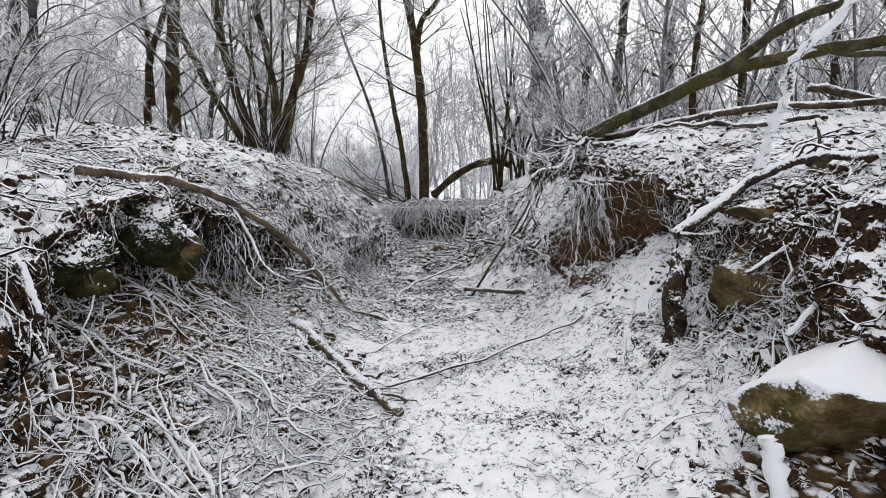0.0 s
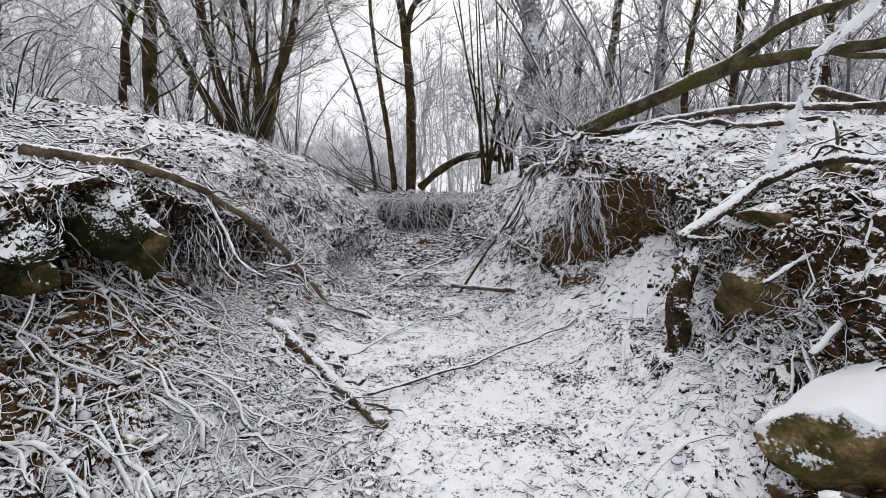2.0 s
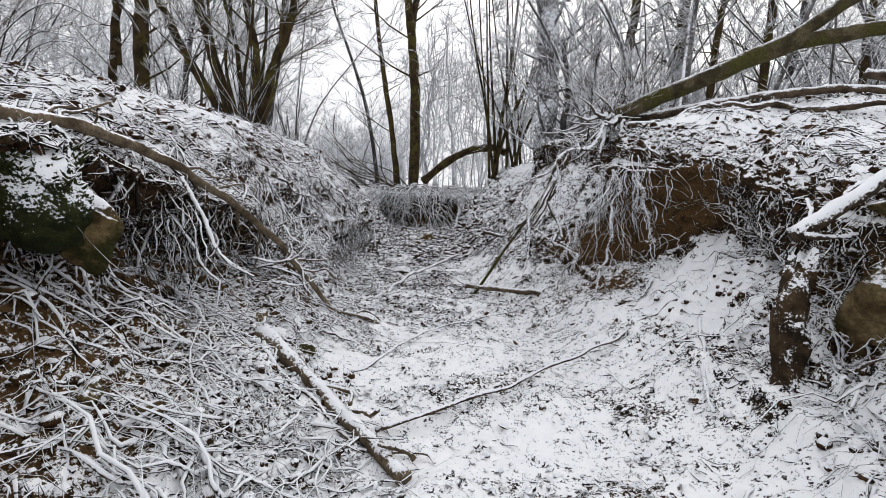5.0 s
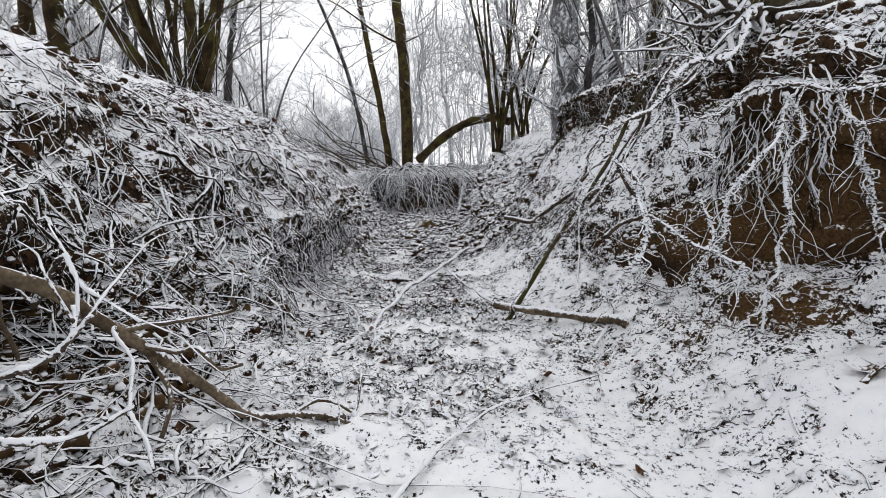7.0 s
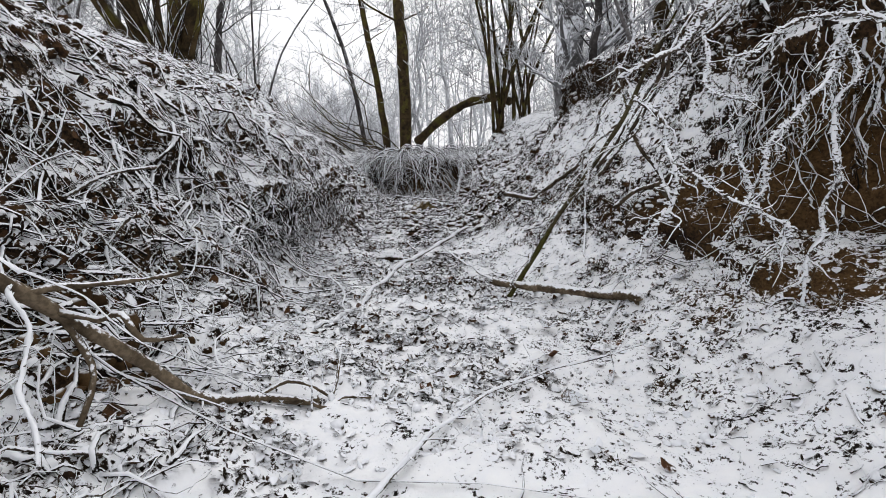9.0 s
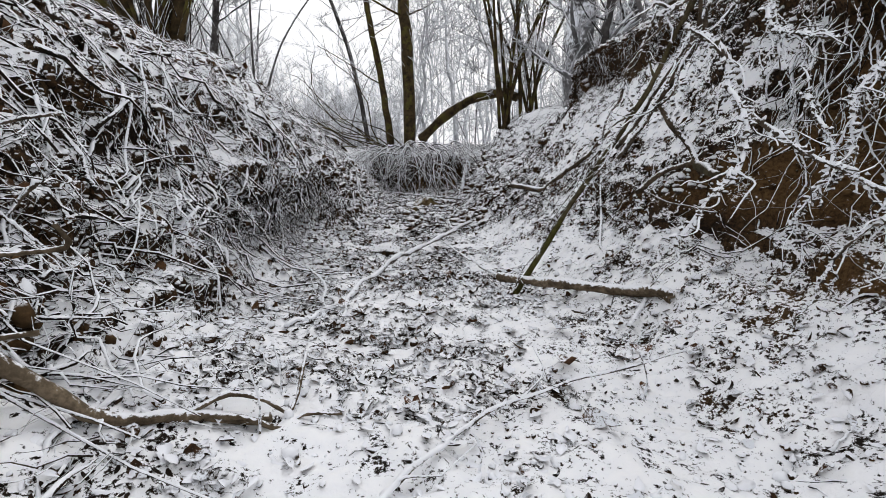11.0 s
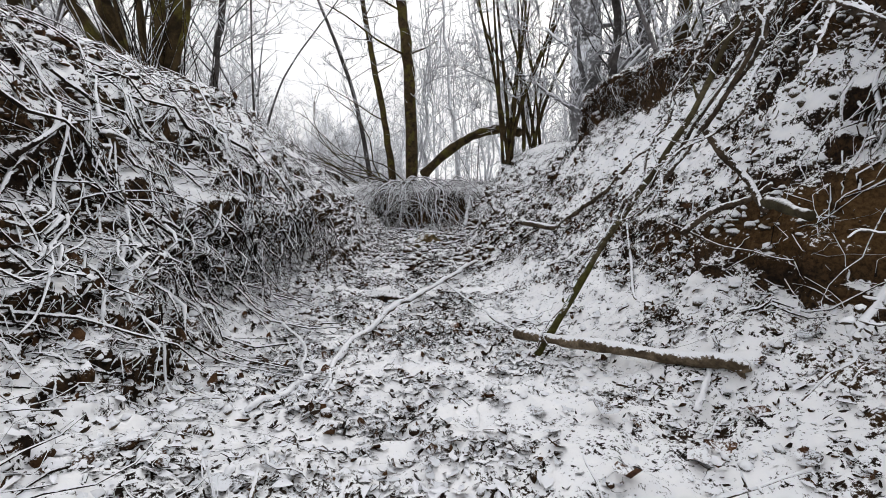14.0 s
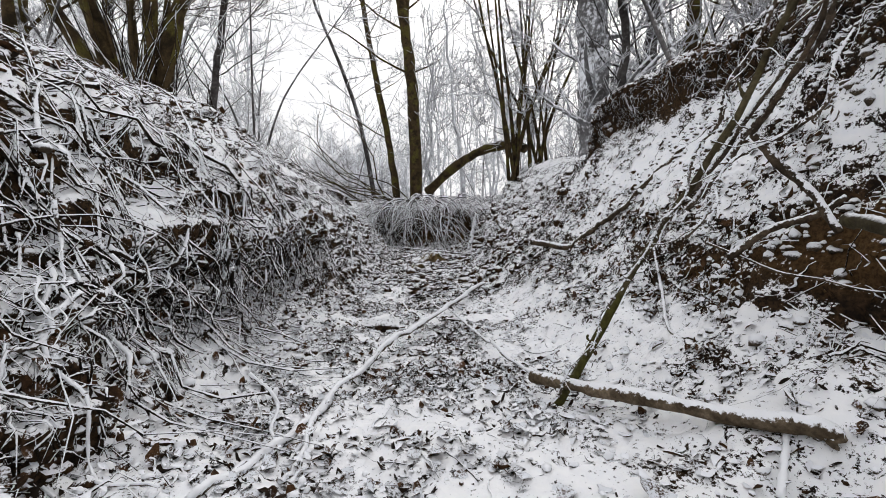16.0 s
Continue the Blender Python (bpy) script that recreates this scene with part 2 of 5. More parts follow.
RIGHT = [
    (-8.0, 1.30, 0.10, 1.80, 0.60, 2.00, 1.10, 2.8, 1.60),
    (3.2, 1.10, 0.20, 1.60, 0.45, 1.85, 0.90, 2.5, 1.45),
    (4.8, 1.45, 0.40, 2.05, 0.75, 2.00, 1.25, 2.4, 1.52),
    (7.0, 1.20, 0.36, 2.35, 1.05, 2.05, 1.66, 2.5, 1.84),
    (7.8, 1.10, 0.32, 1.80, 0.85, 1.55, 1.75, 2.0, 2.20),
    (8.25, 1.00, 0.30, 1.40, 0.78, 1.66, 1.55, 2.0, 2.24),
    (8.8, 0.86, 0.28, 1.25, 0.78, 1.72, 1.70, 2.0, 2.30),
    (10.2, 0.50, 0.32, 1.10, 0.88, 2.00, 1.98, 2.10, 2.50),
    (12.9, 0.28, 0.36, 0.90, 0.95, 1.72, 2.10, 1.68, 2.62),
    (14.2, 0.15, 0.35, 0.75, 0.85, 1.55, 1.55, 2.10, 2.15),
    (16.0, 0.00, 0.35, 0.50, 0.80, 1.20, 1.35, 2.1, 2.10),
    (22.5, -0.45, 0.25, 0.10, 0.80, 0.70, 1.60, 1.8, 2.80),
]


def station(table, y):
    y = min(max(y, table[0][0]), table[-1][0])
    for a, b in zip(table, table[1:]):
        if y <= b[0]:
            t = (y - a[0]) / (b[0] - a[0])
            t = t * t * (3 - 2 * t)
            return [p + (q - p) * t for p, q in zip(a[1:], b[1:])]
    return list(table[-1][1:])


def smooth01(t):
    t = min(max(t, 0.0), 1.0)
    return t * t * (3 - 2 * t)


def plateau(x, y):
    """Height of the land round the gully."""
    far = smooth01((abs(x) - 12) / 50) * 2.0
    return 1.7 + 0.35 * smooth01((y - 23.8) / 4) + (0.16 * min(max(-x - 3, 0), 9) if x < 0 else 0.07 * min(max(x - 2, 0), 9)) * (1 - smooth01((y - 18) / 6) * 0.6) + far


def keys_of(y):
    l, r = station(LEFT, y), station(RIGHT, y)
    k = [(-60, plateau(-60, y)), (-9, plateau(-9, y)), (-5.0, l[7] + 0.45 + 0.3 * math.exp(-((y - 8.8) / 2.6) ** 2)), (l[6], l[7]), (l[4], l[5]), (l[2], l[3]), (l[0], l[1]),
         (r[0], r[1]), (r[2], r[3]), (r[4], r[5]), (r[6], r[7]), (5.0, r[7] + 0.3), (9, plateau(9, y)), (60, plateau(60, y))]
    if y > 22.6:
        k = [(x, z + (plateau(x, y) - z) * smooth01((y - 22.9 - 0.35 * math.sin(x * 1.9 + 1.0) - 0.12 * (x + 2) ** 2 * 0.3) / 0.6) if -9 < x < 9 else z) for x, z in k]
    return k


SPANS = [8, 10, 16, 26, 26, 24, 64, 24, 26, 28, 16, 10, 8]


@functools.lru_cache(maxsize=None)
def section(y):
    """The cross-section at y: a line of points from the far left to the far right."""
    k = keys_of(y)
    ext = [k[0]] + k + [k[-1]]
    out = []
    for i, count in enumerate(SPANS):
        a, b, c, d = (Vector(ext[i + j]) for j in range(4))
        for s in range(count):
            t = s / count
            if 2 <= i <= 10 and i != 6:
                q = 0.5 * (2 * b + (c - a) * t + (2 * a - 5 * b + 4 * c - d) * t * t + (3 * b - a - 3 * c + d) * t ** 3)
                p = b.lerp(c, t).lerp(q, 0.6)
            else:
                p = b.lerp(c, t)
                if i == 6 and y < 22.9:
                    w = min(1.0, 1.5 * math.sin(math.pi * t)) ** 0.8
                    p.y += (0.02 - p.y) * w * 0.95
            out.append((p.x, p.y))
    out.append(k[-1])
    return out


COUNT = sum(SPANS) + 1
FIRST_FLOOR, LAST_FLOOR = sum(SPANS[:6]), sum(SPANS[:7])


def roughness(p, rough):
    q = Vector(p)
    h = 0.09 * noise.noise(q * 0.9) + 0.07 * noise.noise(q * 2.6 + Vector((9, 2, 1)))
    h += 0.045 * noise.noise(q * 6.5) + 0.032 * noise.noise(q * 15.0) + 0.020 * noise.noise(q * 34.0)
    if rough > 1:
        h += 0.055 * noise.noise(Vector((q.x * 2.6, q.y * 2.6, q.z * 9.0 + 3.0)))
    if rough > 0.7:
        h += 0.026 * noise.noise(q * 11.0 + Vector((3, 7, 5))) + 0.016 * noise.noise(q * 21.0)
    return h * rough


def surface(y, i):
    """A point on the ground: y along the gully, i the place along the cross-section; with its normal."""
    i = min(max(i, 1.0), COUNT - 2.001)
    s = section(round(y, 2))
    j = int(i)
    t = i - j
    x, z = s[j][0] + (s[j + 1][0] - s[j][0]) * t, s[j][1] + (s[j + 1][1] - s[j][1]) * t
    tx, tz = s[j + 1][0] - s[j - 1][0], s[j + 1][1] - s[j - 1][1]
    e = math.hypot(tx, tz) or 1.0
    nrm = Vector((-tz / e, 0, tx / e))
    floor = FIRST_FLOOR - 4 < i < LAST_FLOOR + 4
    p = Vector((x, y, z))
    return p + nrm * roughness(p, 0.68 if floor else 0.75 if i > LAST_FLOOR and 8.4 < y < 14 else 1.15), nrm


def floor_z(x, y):
    """Height of the ground under (x, y), from above."""
    best = -9.0
    s = section(round(y, 2))
    for j in range(COUNT - 1):
        a, b = s[j], s[j + 1]
        if min(a[0], b[0]) <= x <= max(a[0], b[0]) and a[0] != b[0]:
            t = (x - a[0]) / (b[0] - a[0])
            q, _ = surface(y, j + t)
            best = max(best, q.z)
    return best


# where snow stays away (overhangs, steep clay, drifts of leaves) and where it lies clean: y, i, half-widths, amount
COVER = [
    (4.9, 84, 1.6, 14, -0.45), (3.9, 92, 0.8, 9, -0.3), (6.2, 90, 0.8, 12, -0.35),
    (7.3, 208, 0.8, 13, -0.65), (7.35, 182, 0.6, 9, -0.42), (6.6, 192, 0.6, 10, 0.4), (6.7, 222, 0.5, 7, -0.5), (8.2, 200, 0.7, 10, -0.38), (9.0, 193, 0.7, 8, -0.22),
    (4.9, 202, 1.0, 20, -0.5), (3.5, 186, 0.4, 9, -0.4), (6.0, 212, 0.7, 14, 0.32),
    (3.6, 104, 1.3, 14, -0.32), (5.1, 102, 0.9, 8, -0.25), (7.0, 150, 2.2, 30, -0.10), (4.0, 146, 1.6, 26, -0.08), (9.5, 68, 3.0, 28, 0.14),
    (11.0, 212, 1.6, 9, 0.3), (9.4, 216, 1.0, 14, 0.35), (8.3, 226, 0.6, 10, 0.3), (5.2, 190, 0.9, 8, 0.15), (6.3, 184, 1.0, 10, 0.2),
    (23.2, 140, 0.35, 70, -0.4), (13.0, 190, 4.0, 24, -0.10), (14.5, 140, 3.5, 40, -0.10),
]


def snow_cover(p, y, i):
    if not 0 < y < 25:
        return 0.0
    b = sum(a * math.exp(-((y - cy) / wy) ** 2 - ((i - ci) / wi) ** 2) for cy, ci, wy, wi, a in COVER)
    drift = noise.noise(p * 1.7 + Vector((4, 7, 0))) + 0.7 * noise.noise(p * 5.0)
    return b - 0.20 * smooth01((drift - 0.02) / 0.5)


# ---- the ground, one sheet to the horizon ----
def build_ground():
    ys = [-400, -150, -60, -25, -12]
    y = -8.0
    while y < 60:
        ys.append(round(y, 2))
        y += 0.15 if y < 1.8 else 0.024 if y < 11 else 0.06 if y < 16 else 0.13 if y < 26 else 2.5
    ys += [90, 180, 400]
    v, f, cover = [], [], []
    for y in ys:
        row = [surface(y, i)[0] for i in range(COUNT)]
        row[0], row[-1] = Vector((-400, y, plateau(-60, y))), Vector((400, y, plateau(60, y)))
        v += [tuple(p) for p in row]
        cover += [snow_cover(p, y, i) for i, p in enumerate(row)]
    for r in range(len(ys) - 1):
        for i in range(COUNT - 1):
            a = r * COUNT + i
            f.append((a, a + 1, a + COUNT + 1, a + COUNT))
    me = bpy.data.meshes.new("ground")
    me.from_pydata(v, [], f)
    me.materials.append(GROUND)
    me.polygons.foreach_set("use_smooth", [True] * len(f))
    me.attributes.new("snow_cover", "FLOAT", "POINT").data.foreach_set("value", cover)
    tagged(new("ground", me), "frosted woodland ground cut by an eroded gully", "ground", kind="structure")


build_ground()


# ---- trees ----
def grow(wood, fine, p, d, length, r, depth, rng, fine_r=0.004, droop=0.0):
    """A branch with its side branches; the last ones go into the mesh of fine twigs."""
    n = 5 if depth > 1 else 4 if depth else 2
    pts, q = [p.copy()], p.copy()
    d = d.normalized()
    for i in range(n):
        d = (d + Vector((rng.uniform(-1, 1), rng.uniform(-1, 1), rng.uniform(-0.7, 0.9) - droop)) * 0.17).normalized()
        q = q + d * (length / n)
        pts.append(q.copy())
    tip = r * 0.35
    (wood if depth > 1 else fine).tube(pts, taper(n + 1, r, tip), 5 if depth > 1 else 3)
    if depth == 0:
        return
    for k in range(rng.randint(6, 9) if depth == 1 else rng.randint(4, 6)):
        t = rng.uniform(0.2, 1.0)
        i = min(int(t * n), n - 1)
        at = pts[i].lerp(pts[i + 1], t * n - i)
        side = Vector((rng.uniform(-1, 1), rng.uniform(-1, 1), rng.uniform(-0.4, 0.8)))
        grow(wood, fine, at, (d * 0.8 + side).normalized(), length * rng.uniform(0.35, 0.6), max(r * (1 - 0.6 * t) * 0.5, fine_r), depth - 1, rng, fine_r, droop)


def tree(stems, label, bark, twig, seed, depth=2, limbs=9, reach=1.6, fine_r=0.006, low=0.35, limb=0.22, category="tree", name="tree", group="trees on the banks"):
    """A tree of one or more stems; each stem: points from the base up, radius at the base and at the top."""
    rng = random.Random(seed)
    top = base_empty(name, stems[0][0][0], label, category, group)
    for s, (points, r0, r1) in enumerate(stems):
        pts = bent(points, 6, r0 * 0.3, seed + s)
        wood, side, fine = Soup(), Soup(), Soup()
        wood.tube(pts, taper(len(pts), r0, r1, 0.12, seed), 9 if r0 > 0.05 else 6)
        for k in range(limbs):
            t = rng.uniform(low, 1.0)
            i = min(int(t * (len(pts) - 1)), len(pts) - 2)
            a = rng.uniform(0, 6.283)
            d = Vector((math.cos(a), math.sin(a), rng.uniform(0.2, 1.1)))
            grow(side, fine, pts[i], d, reach * rng.uniform(0.5, 1.1), max((r0 + (r1 - r0) * t) * limb, fine_r), depth, rng, fine_r)
        stem = part("trunk" if s == 0 else "stem", wood, bark, top)
        if side.v:
            part("branchwork", side, bark, stem, kind="stuff")
        if fine.v:
            part("crown", fine, twig, stem, "rime-covered twigs", kind="stuff")
    return top


def below(p, depth=0.3):
    return (p[0], p[1], p[2] - depth)


tree([([below((-2.69, 26.80, 2.44), 1.3), (-2.69, 26.80, 2.44), (-2.63, 26.80, 6.66), (-2.89, 26.80, 9.73), (-3.08, 26.60, 11.76), (-3.70, 26.60, 14.73), (-3.99, 26.50, 19.27)], 0.30, 0.17),
      ([(-2.88, 26.80, 10.03), (-2.58, 26.80, 11.82), (-1.62, 26.80, 12.95), (-0.79, 26.60, 15.12)], 0.2, 0.08)],
     "slender dark tree with mossy bark at the gully head", BARK, HAZE_TINTED_TWIG, 3, 2, 9, 4.0, 0.016)
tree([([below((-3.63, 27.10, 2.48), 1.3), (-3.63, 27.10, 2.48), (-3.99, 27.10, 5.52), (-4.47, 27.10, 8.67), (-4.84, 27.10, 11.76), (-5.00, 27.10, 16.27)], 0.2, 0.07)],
     "thin leaning tree with rimed twigs", BARK, HAZE_TINTED_TWIG, 4, 2, 12, 3.2, 0.014)
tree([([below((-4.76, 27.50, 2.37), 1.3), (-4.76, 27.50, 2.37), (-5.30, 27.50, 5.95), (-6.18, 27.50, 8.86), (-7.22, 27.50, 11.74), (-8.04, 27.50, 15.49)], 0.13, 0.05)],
     "thin leaning tree with rimed twigs", FAR_BARK, HAZE_TINTED_TWIG, 5, 2, 10, 2.6, 0.014)
# clump on the left bank
tree([([(-5.32, 12.90, 3.03), (-5.76, 12.90, 4.46), (-5.97, 12.70, 5.78), (-6.06, 12.60, 7.21), (-6.04, 12.50, 9.21)], 0.125, 0.085),
      ([(-4.88, 12.80, 2.93), (-4.73, 12.80, 4.25), (-4.90, 12.80, 5.49), (-5.09, 12.80, 6.72), (-5.14, 12.80, 8.83)], 0.11, 0.075),
      ([(-4.72, 12.90, 3.01), (-4.44, 12.90, 4.12), (-3.98, 12.90, 5.21), (-3.70, 12.90, 6.68), (-3.49, 12.90, 8.64)], 0.12, 0.07),
      ([(-5.59, 13.00, 3.16), (-6.35, 13.00, 4.37), (-7.08, 13.00, 5.81), (-7.51, 13.00, 6.95), (-7.79, 13.00, 8.34)], 0.11, 0.06),
      ([(-5.14, 13.00, 3.03), (-5.37, 13.20, 4.80), (-5.67, 13.20, 6.09), (-5.79, 13.20, 7.77)], 0.06, 0.03),
      ([(-5.35, 12.70, 3.03), (-5.59, 12.70, 4.12), (-5.67, 12.60, 5.46), (-5.71, 12.60, 7.45)], 0.045, 0.025),
      ([(-4.56, 12.70, 2.95), (-4.22, 12.70, 3.93), (-4.04, 12.60, 5.24), (-3.79, 12.60, 7.33)], 0.05, 0.03),
      ([(-4.87, 12.60, 2.94), (-4.90, 12.60, 3.93), (-4.68, 12.60, 5.28), (-4.59, 12.60, 7.38)], 0.04, 0.025),
      ([(-5.15, 12.80, 3.01), (-5.42, 12.80, 4.28), (-5.27, 12.80, 5.51), (-5.33, 12.80, 7.53)], 0.04, 0.025),
      ([(-4.87, 13.00, 3.02), (-4.69, 13.20, 4.77), (-4.62, 13.20, 6.04), (-4.41, 13.20, 7.68)], 0.05, 0.03)],
     "clump of mossy brown stems growing from one stool", BARK, RIME, 6, 2, 9, 2.0, 0.008, 0.25)
for k, (pts, r0, r1, d, lim) in enumerate([
    ([(-8.61, 14.50, 3.68), (-8.54, 14.50, 5.80), (-8.34, 14.50, 7.69), (-7.99, 14.50, 10.13)], 0.2, 0.15, 2, 8),
    ([(-9.81, 15.00, 4.15), (-9.59, 15.00, 6.17), (-9.14, 15.00, 7.31), (-8.39, 15.00, 8.89)], 0.12, 0.07, 2, 8),
    ([(-9.63, 15.05, 6.19), (-9.64, 15.00, 7.17), (-9.84, 15.00, 8.66)], 0.08, 0.05, 1, 6),
    ([(-7.81, 9.50, 3.37), (-7.66, 9.50, 4.56), (-7.63, 9.50, 6.12)], 0.08, 0.06, 2, 6),
    ([(-10.99, 12.00, 4.45), (-10.68, 12.00, 5.90), (-10.46, 12.00, 7.69)], 0.1, 0.07, 2, 6),
    ([(-9.02, 17.00, 4.59), (-8.72, 17.00, 6.60), (-8.27, 17.00, 8.83), (-8.06, 17.00, 10.48)], 0.1, 0.06, 2, 8),
    ([(-6.09, 16.50, 3.53), (-5.90, 16.50, 4.72), (-5.60, 16.50, 6.21), (-5.37, 16.50, 8.15)], 0.1, 0.06, 2, 10),
    ([(2.26, 15.50, 3.11), (2.24, 15.50, 5.10), (2.09, 15.50, 7.54), (1.98, 15.50, 9.90)], 0.33, 0.26, 2, 14),
    ([(4.78, 17.00, 3.96), (4.91, 17.00, 5.76), (5.16, 17.00, 8.04), (5.35, 17.00, 10.10)], 0.17, 0.12, 2, 10),
    ([(6.89, 18.00, 4.26), (6.92, 18.00, 6.16), (6.98, 18.00, 8.40), (7.07, 18.00, 10.58)], 0.2, 0.15, 2, 10),
    ([(5.88, 14.00, 3.80), (5.93, 14.00, 5.22), (6.11, 14.00, 6.61), (6.21, 14.00, 7.97)], 0.09, 0.06, 2, 8),
    ([(7.08, 14.00, 3.75), (7.14, 14.00, 5.44), (7.18, 14.00, 7.37)], 0.11, 0.08, 2, 8),
    ([(9.00, 16.00, 4.28), (9.23, 16.00, 6.07), (9.42, 16.00, 8.28)], 0.12, 0.08, 2, 8),
    ([(8.57, 13.00, 3.99), (8.58, 13.00, 5.26), (8.76, 13.00, 6.74)], 0.09, 0.06, 2, 8),
    ([(2.61, 15.00, 3.38), (2.71, 15.00, 4.29), (2.50, 15.00, 5.70)], 0.09, 0.06, 2, 8),
    ([(3.50, 16.00, 3.86), (3.59, 16.00, 4.76), (3.77, 16.00, 6.19)], 0.14, 0.1, 2, 8),
]):
    pts = [below(pts[0], 1.3)] + pts
    tree([(pts, r0, r1)], "bare winter tree with rime on its twigs", BARK if k in (0, 1, 2, 8, 9, 10, 11, 13) else PALE_BARK if k == 7 else FAR_BARK, HAZE_TINTED_TWIG, 20 + k, d, lim + 6, 2.2, 0.010, 0.15)

# shrub of upright stems on the right bank
rng = random.Random(31)
stems = []
for k in range(17):
    a, b = rng.uniform(-0.8, 0.8), rng.uniform(-0.5, 0.5)
    lean = rng.uniform(-1.6, 1.9)
    x0, y0 = 1.75 + a * 0.9, 21.5 + b
    stems.append(([(x0, y0, 2.3), (x0 + lean * 0.4, y0, 4.6), (x0 + lean * 1.1, y0 + b, 7.2), (x0 + lean * 1.7, y0 + b, 10.5)], rng.uniform(0.03, 0.075), 0.022))
tree(stems, "shrub of many thin dark upright stems", BARK, HAZE_TINTED_TWIG, 32, 2, 4, 2.2, 0.012, 0.2, 0.3, "shrub", "shrub")

s = Soup()
rng = random.Random(88)
for k in range(60):
    x, y = -4.75 + rng.gauss(0, 0.35), 12.9 + rng.gauss(0, 0.3)
    p = Vector((x, y, floor_z(x, y) - 0.1))
    d = Vector((rng.uniform(-0.5, 0.5), rng.uniform(-0.5, 0.5), 1)).normalized()
    q = [p]
    le = rng.uniform(0.08, 0.4)
    for j in range(6):
        d = (d + Vector((rng.uniform(-0.2, 0.2), rng.uniform(-0.2, 0.2), rng.uniform(-0.1, 0.1)))).normalized()
        q.append(q[-1] + d * le)
    s.tube(q, taper(7, 0.013, 0.005), 4)
thing("basal_shoots", s, TWIG, "thin shoots round the foot of the stem clump", "shoots", kind="stuff")

# low shrubs on the left bank top
for k, (x, y, z) in enumerate([(-4.1, 5.6, 2.1), (-3.5, 4.9, 1.95), (-4.6, 6.6, 2.25), (-5.4, 7.6, 2.4)]):
    rng = random.Random(300 + k)
    stems = []
    for j in range(12):
        a, w = rng.uniform(0, 6.283), rng.uniform(0.2, 0.7)
        dx, dy, h = math.cos(a) * w, math.sin(a) * w, rng.uniform(0.5, 1.1)
        stems.append(([(x, y, z - 0.2), (x + dx * 0.5, y + dy * 0.5, z + h * 0.6), (x + dx, y + dy, z + h), (x + dx * 1.6, y + dy * 1.6, z + h * 0.9)], 0.009, 0.004))
    tree(stems, "low bramble of arching twigs white with rime", TWIG, RIME, 310 + k, 1, 4, 0.5, 0.0035, 0.3, 0.5, "shrub", "bramble", "brambles on the bank")

# leaning log behind the gully head
s = Soup()
pts = bent([(-2.00, 25.50, 2.35), (-0.92, 24.80, 3.18), (0.24, 24.00, 3.73), (1.35, 23.00, 3.78), (1.80, 22.60, 3.48)], 6, 0.05, 2)
s.tube(pts, taper(len(pts), 0.21, 0.15, 0.2, 4), 9)
thing("arched_log", s, BARK, "dark arched log leaning beside the tree at the gully head", "log")


def far_woods():
    """Woods far off, one mass of rimed trunks and twigs; their mist is painted in as pale colour."""
    rng = random.Random(77)
    wood, fine = Soup(), Soup()
    for k in range(360):
        a = rng.uniform(-1.15, 1.15)
        d = rng.uniform(24, 60)
        x, y = d * math.sin(a), 4 + d * math.cos(a)
        if y < 26 and abs(x) < 10 or (-0.40 < a < -0.13 and d < 48):
            continue
        z = plateau(x, y)
        h, r = rng.uniform(8, 14), rng.uniform(0.04, 0.11)
        base = Vector((x, y, z - 0.2))
        lean = Vector((rng.uniform(-0.22, 0.22), rng.uniform(-0.12, 0.12), 1))
        pts = bent([base, base + lean * h * 0.5, base + lean * h], 5, 0.45, k)
        wood.tube(pts, taper(len(pts), r, r * 0.3), 5)
        for j in range(12):
            t = rng.uniform(0.12, 0.95)
            q = base + lean * (h * t)
            b = rng.uniform(0, 6.283)
            grow(wood, fine, q, Vector((math.cos(b), math.sin(b), rng.uniform(0.1, 1.0))), rng.uniform(1.5, 3.6), 0.03, 1, rng, 0.016)
    for k in range(110):
        a, d = rng.uniform(-0.42, -0.13 if k % 5 else 0.06), rng.uniform(36, 66)
        x, y = d * math.sin(a), 4 + d * math.cos(a)
        base, h = Vector((x, y, plateau(x, y) - 0.2)), rng.uniform(3.5, 7.5)
        top = base + Vector((rng.uniform(-0.6, 0.6), 0, h))
        wood.tube([base, base.lerp(top, 0.5), top], [0.1, 0.07, 0.03], 4)
        for j in range(9):
            b = rng.uniform(0, 6.283)
            grow(wood, fine, base.lerp(top, rng.uniform(0.1, 1)), Vector((math.cos(b), math.sin(b), rng.uniform(0.1, 1.0))), rng.uniform(1.2, 2.6), 0.03, 1, rng, 0.022)
    thing("far_woods", wood, HAZE_TINTED_TWIG, "far woodland trunks, pale with rime and painted-in haze", "woods", kind="stuff")
    thing("far_twigs", fine, HAZE_TINTED_TWIG, "far tangle of twigs, pale with rime and painted-in haze", "woods", kind="stuff")


far_woods()


# ---- saplings and shrubs on the banks, a few shapes that come back ----
def sapling(seed, height, stems_n, reach):
    rng = random.Random(seed)
    stems = []
    for k in range(stems_n):
        lx, ly = rng.uniform(-0.5, 0.5) * height, rng.uniform(-0.5, 0.5) * height
        stems.append(([(0.05 * k, 0, -0.3), (lx * 0.3, ly * 0.3, height * 0.35), (lx * 0.8, ly * 0.8, height * 0.72), (lx * 1.2, ly * 1.2, height)], 0.012 + height * 0.004, 0.006))
    return tree(stems, "thin bare sapling furred with white rime", RIMED_STEM, HAZE_TINTED_TWIG, seed, 2, 3, reach, 0.006, 0.12, 0.35, "sapling", "sapling", "saplings on the banks")


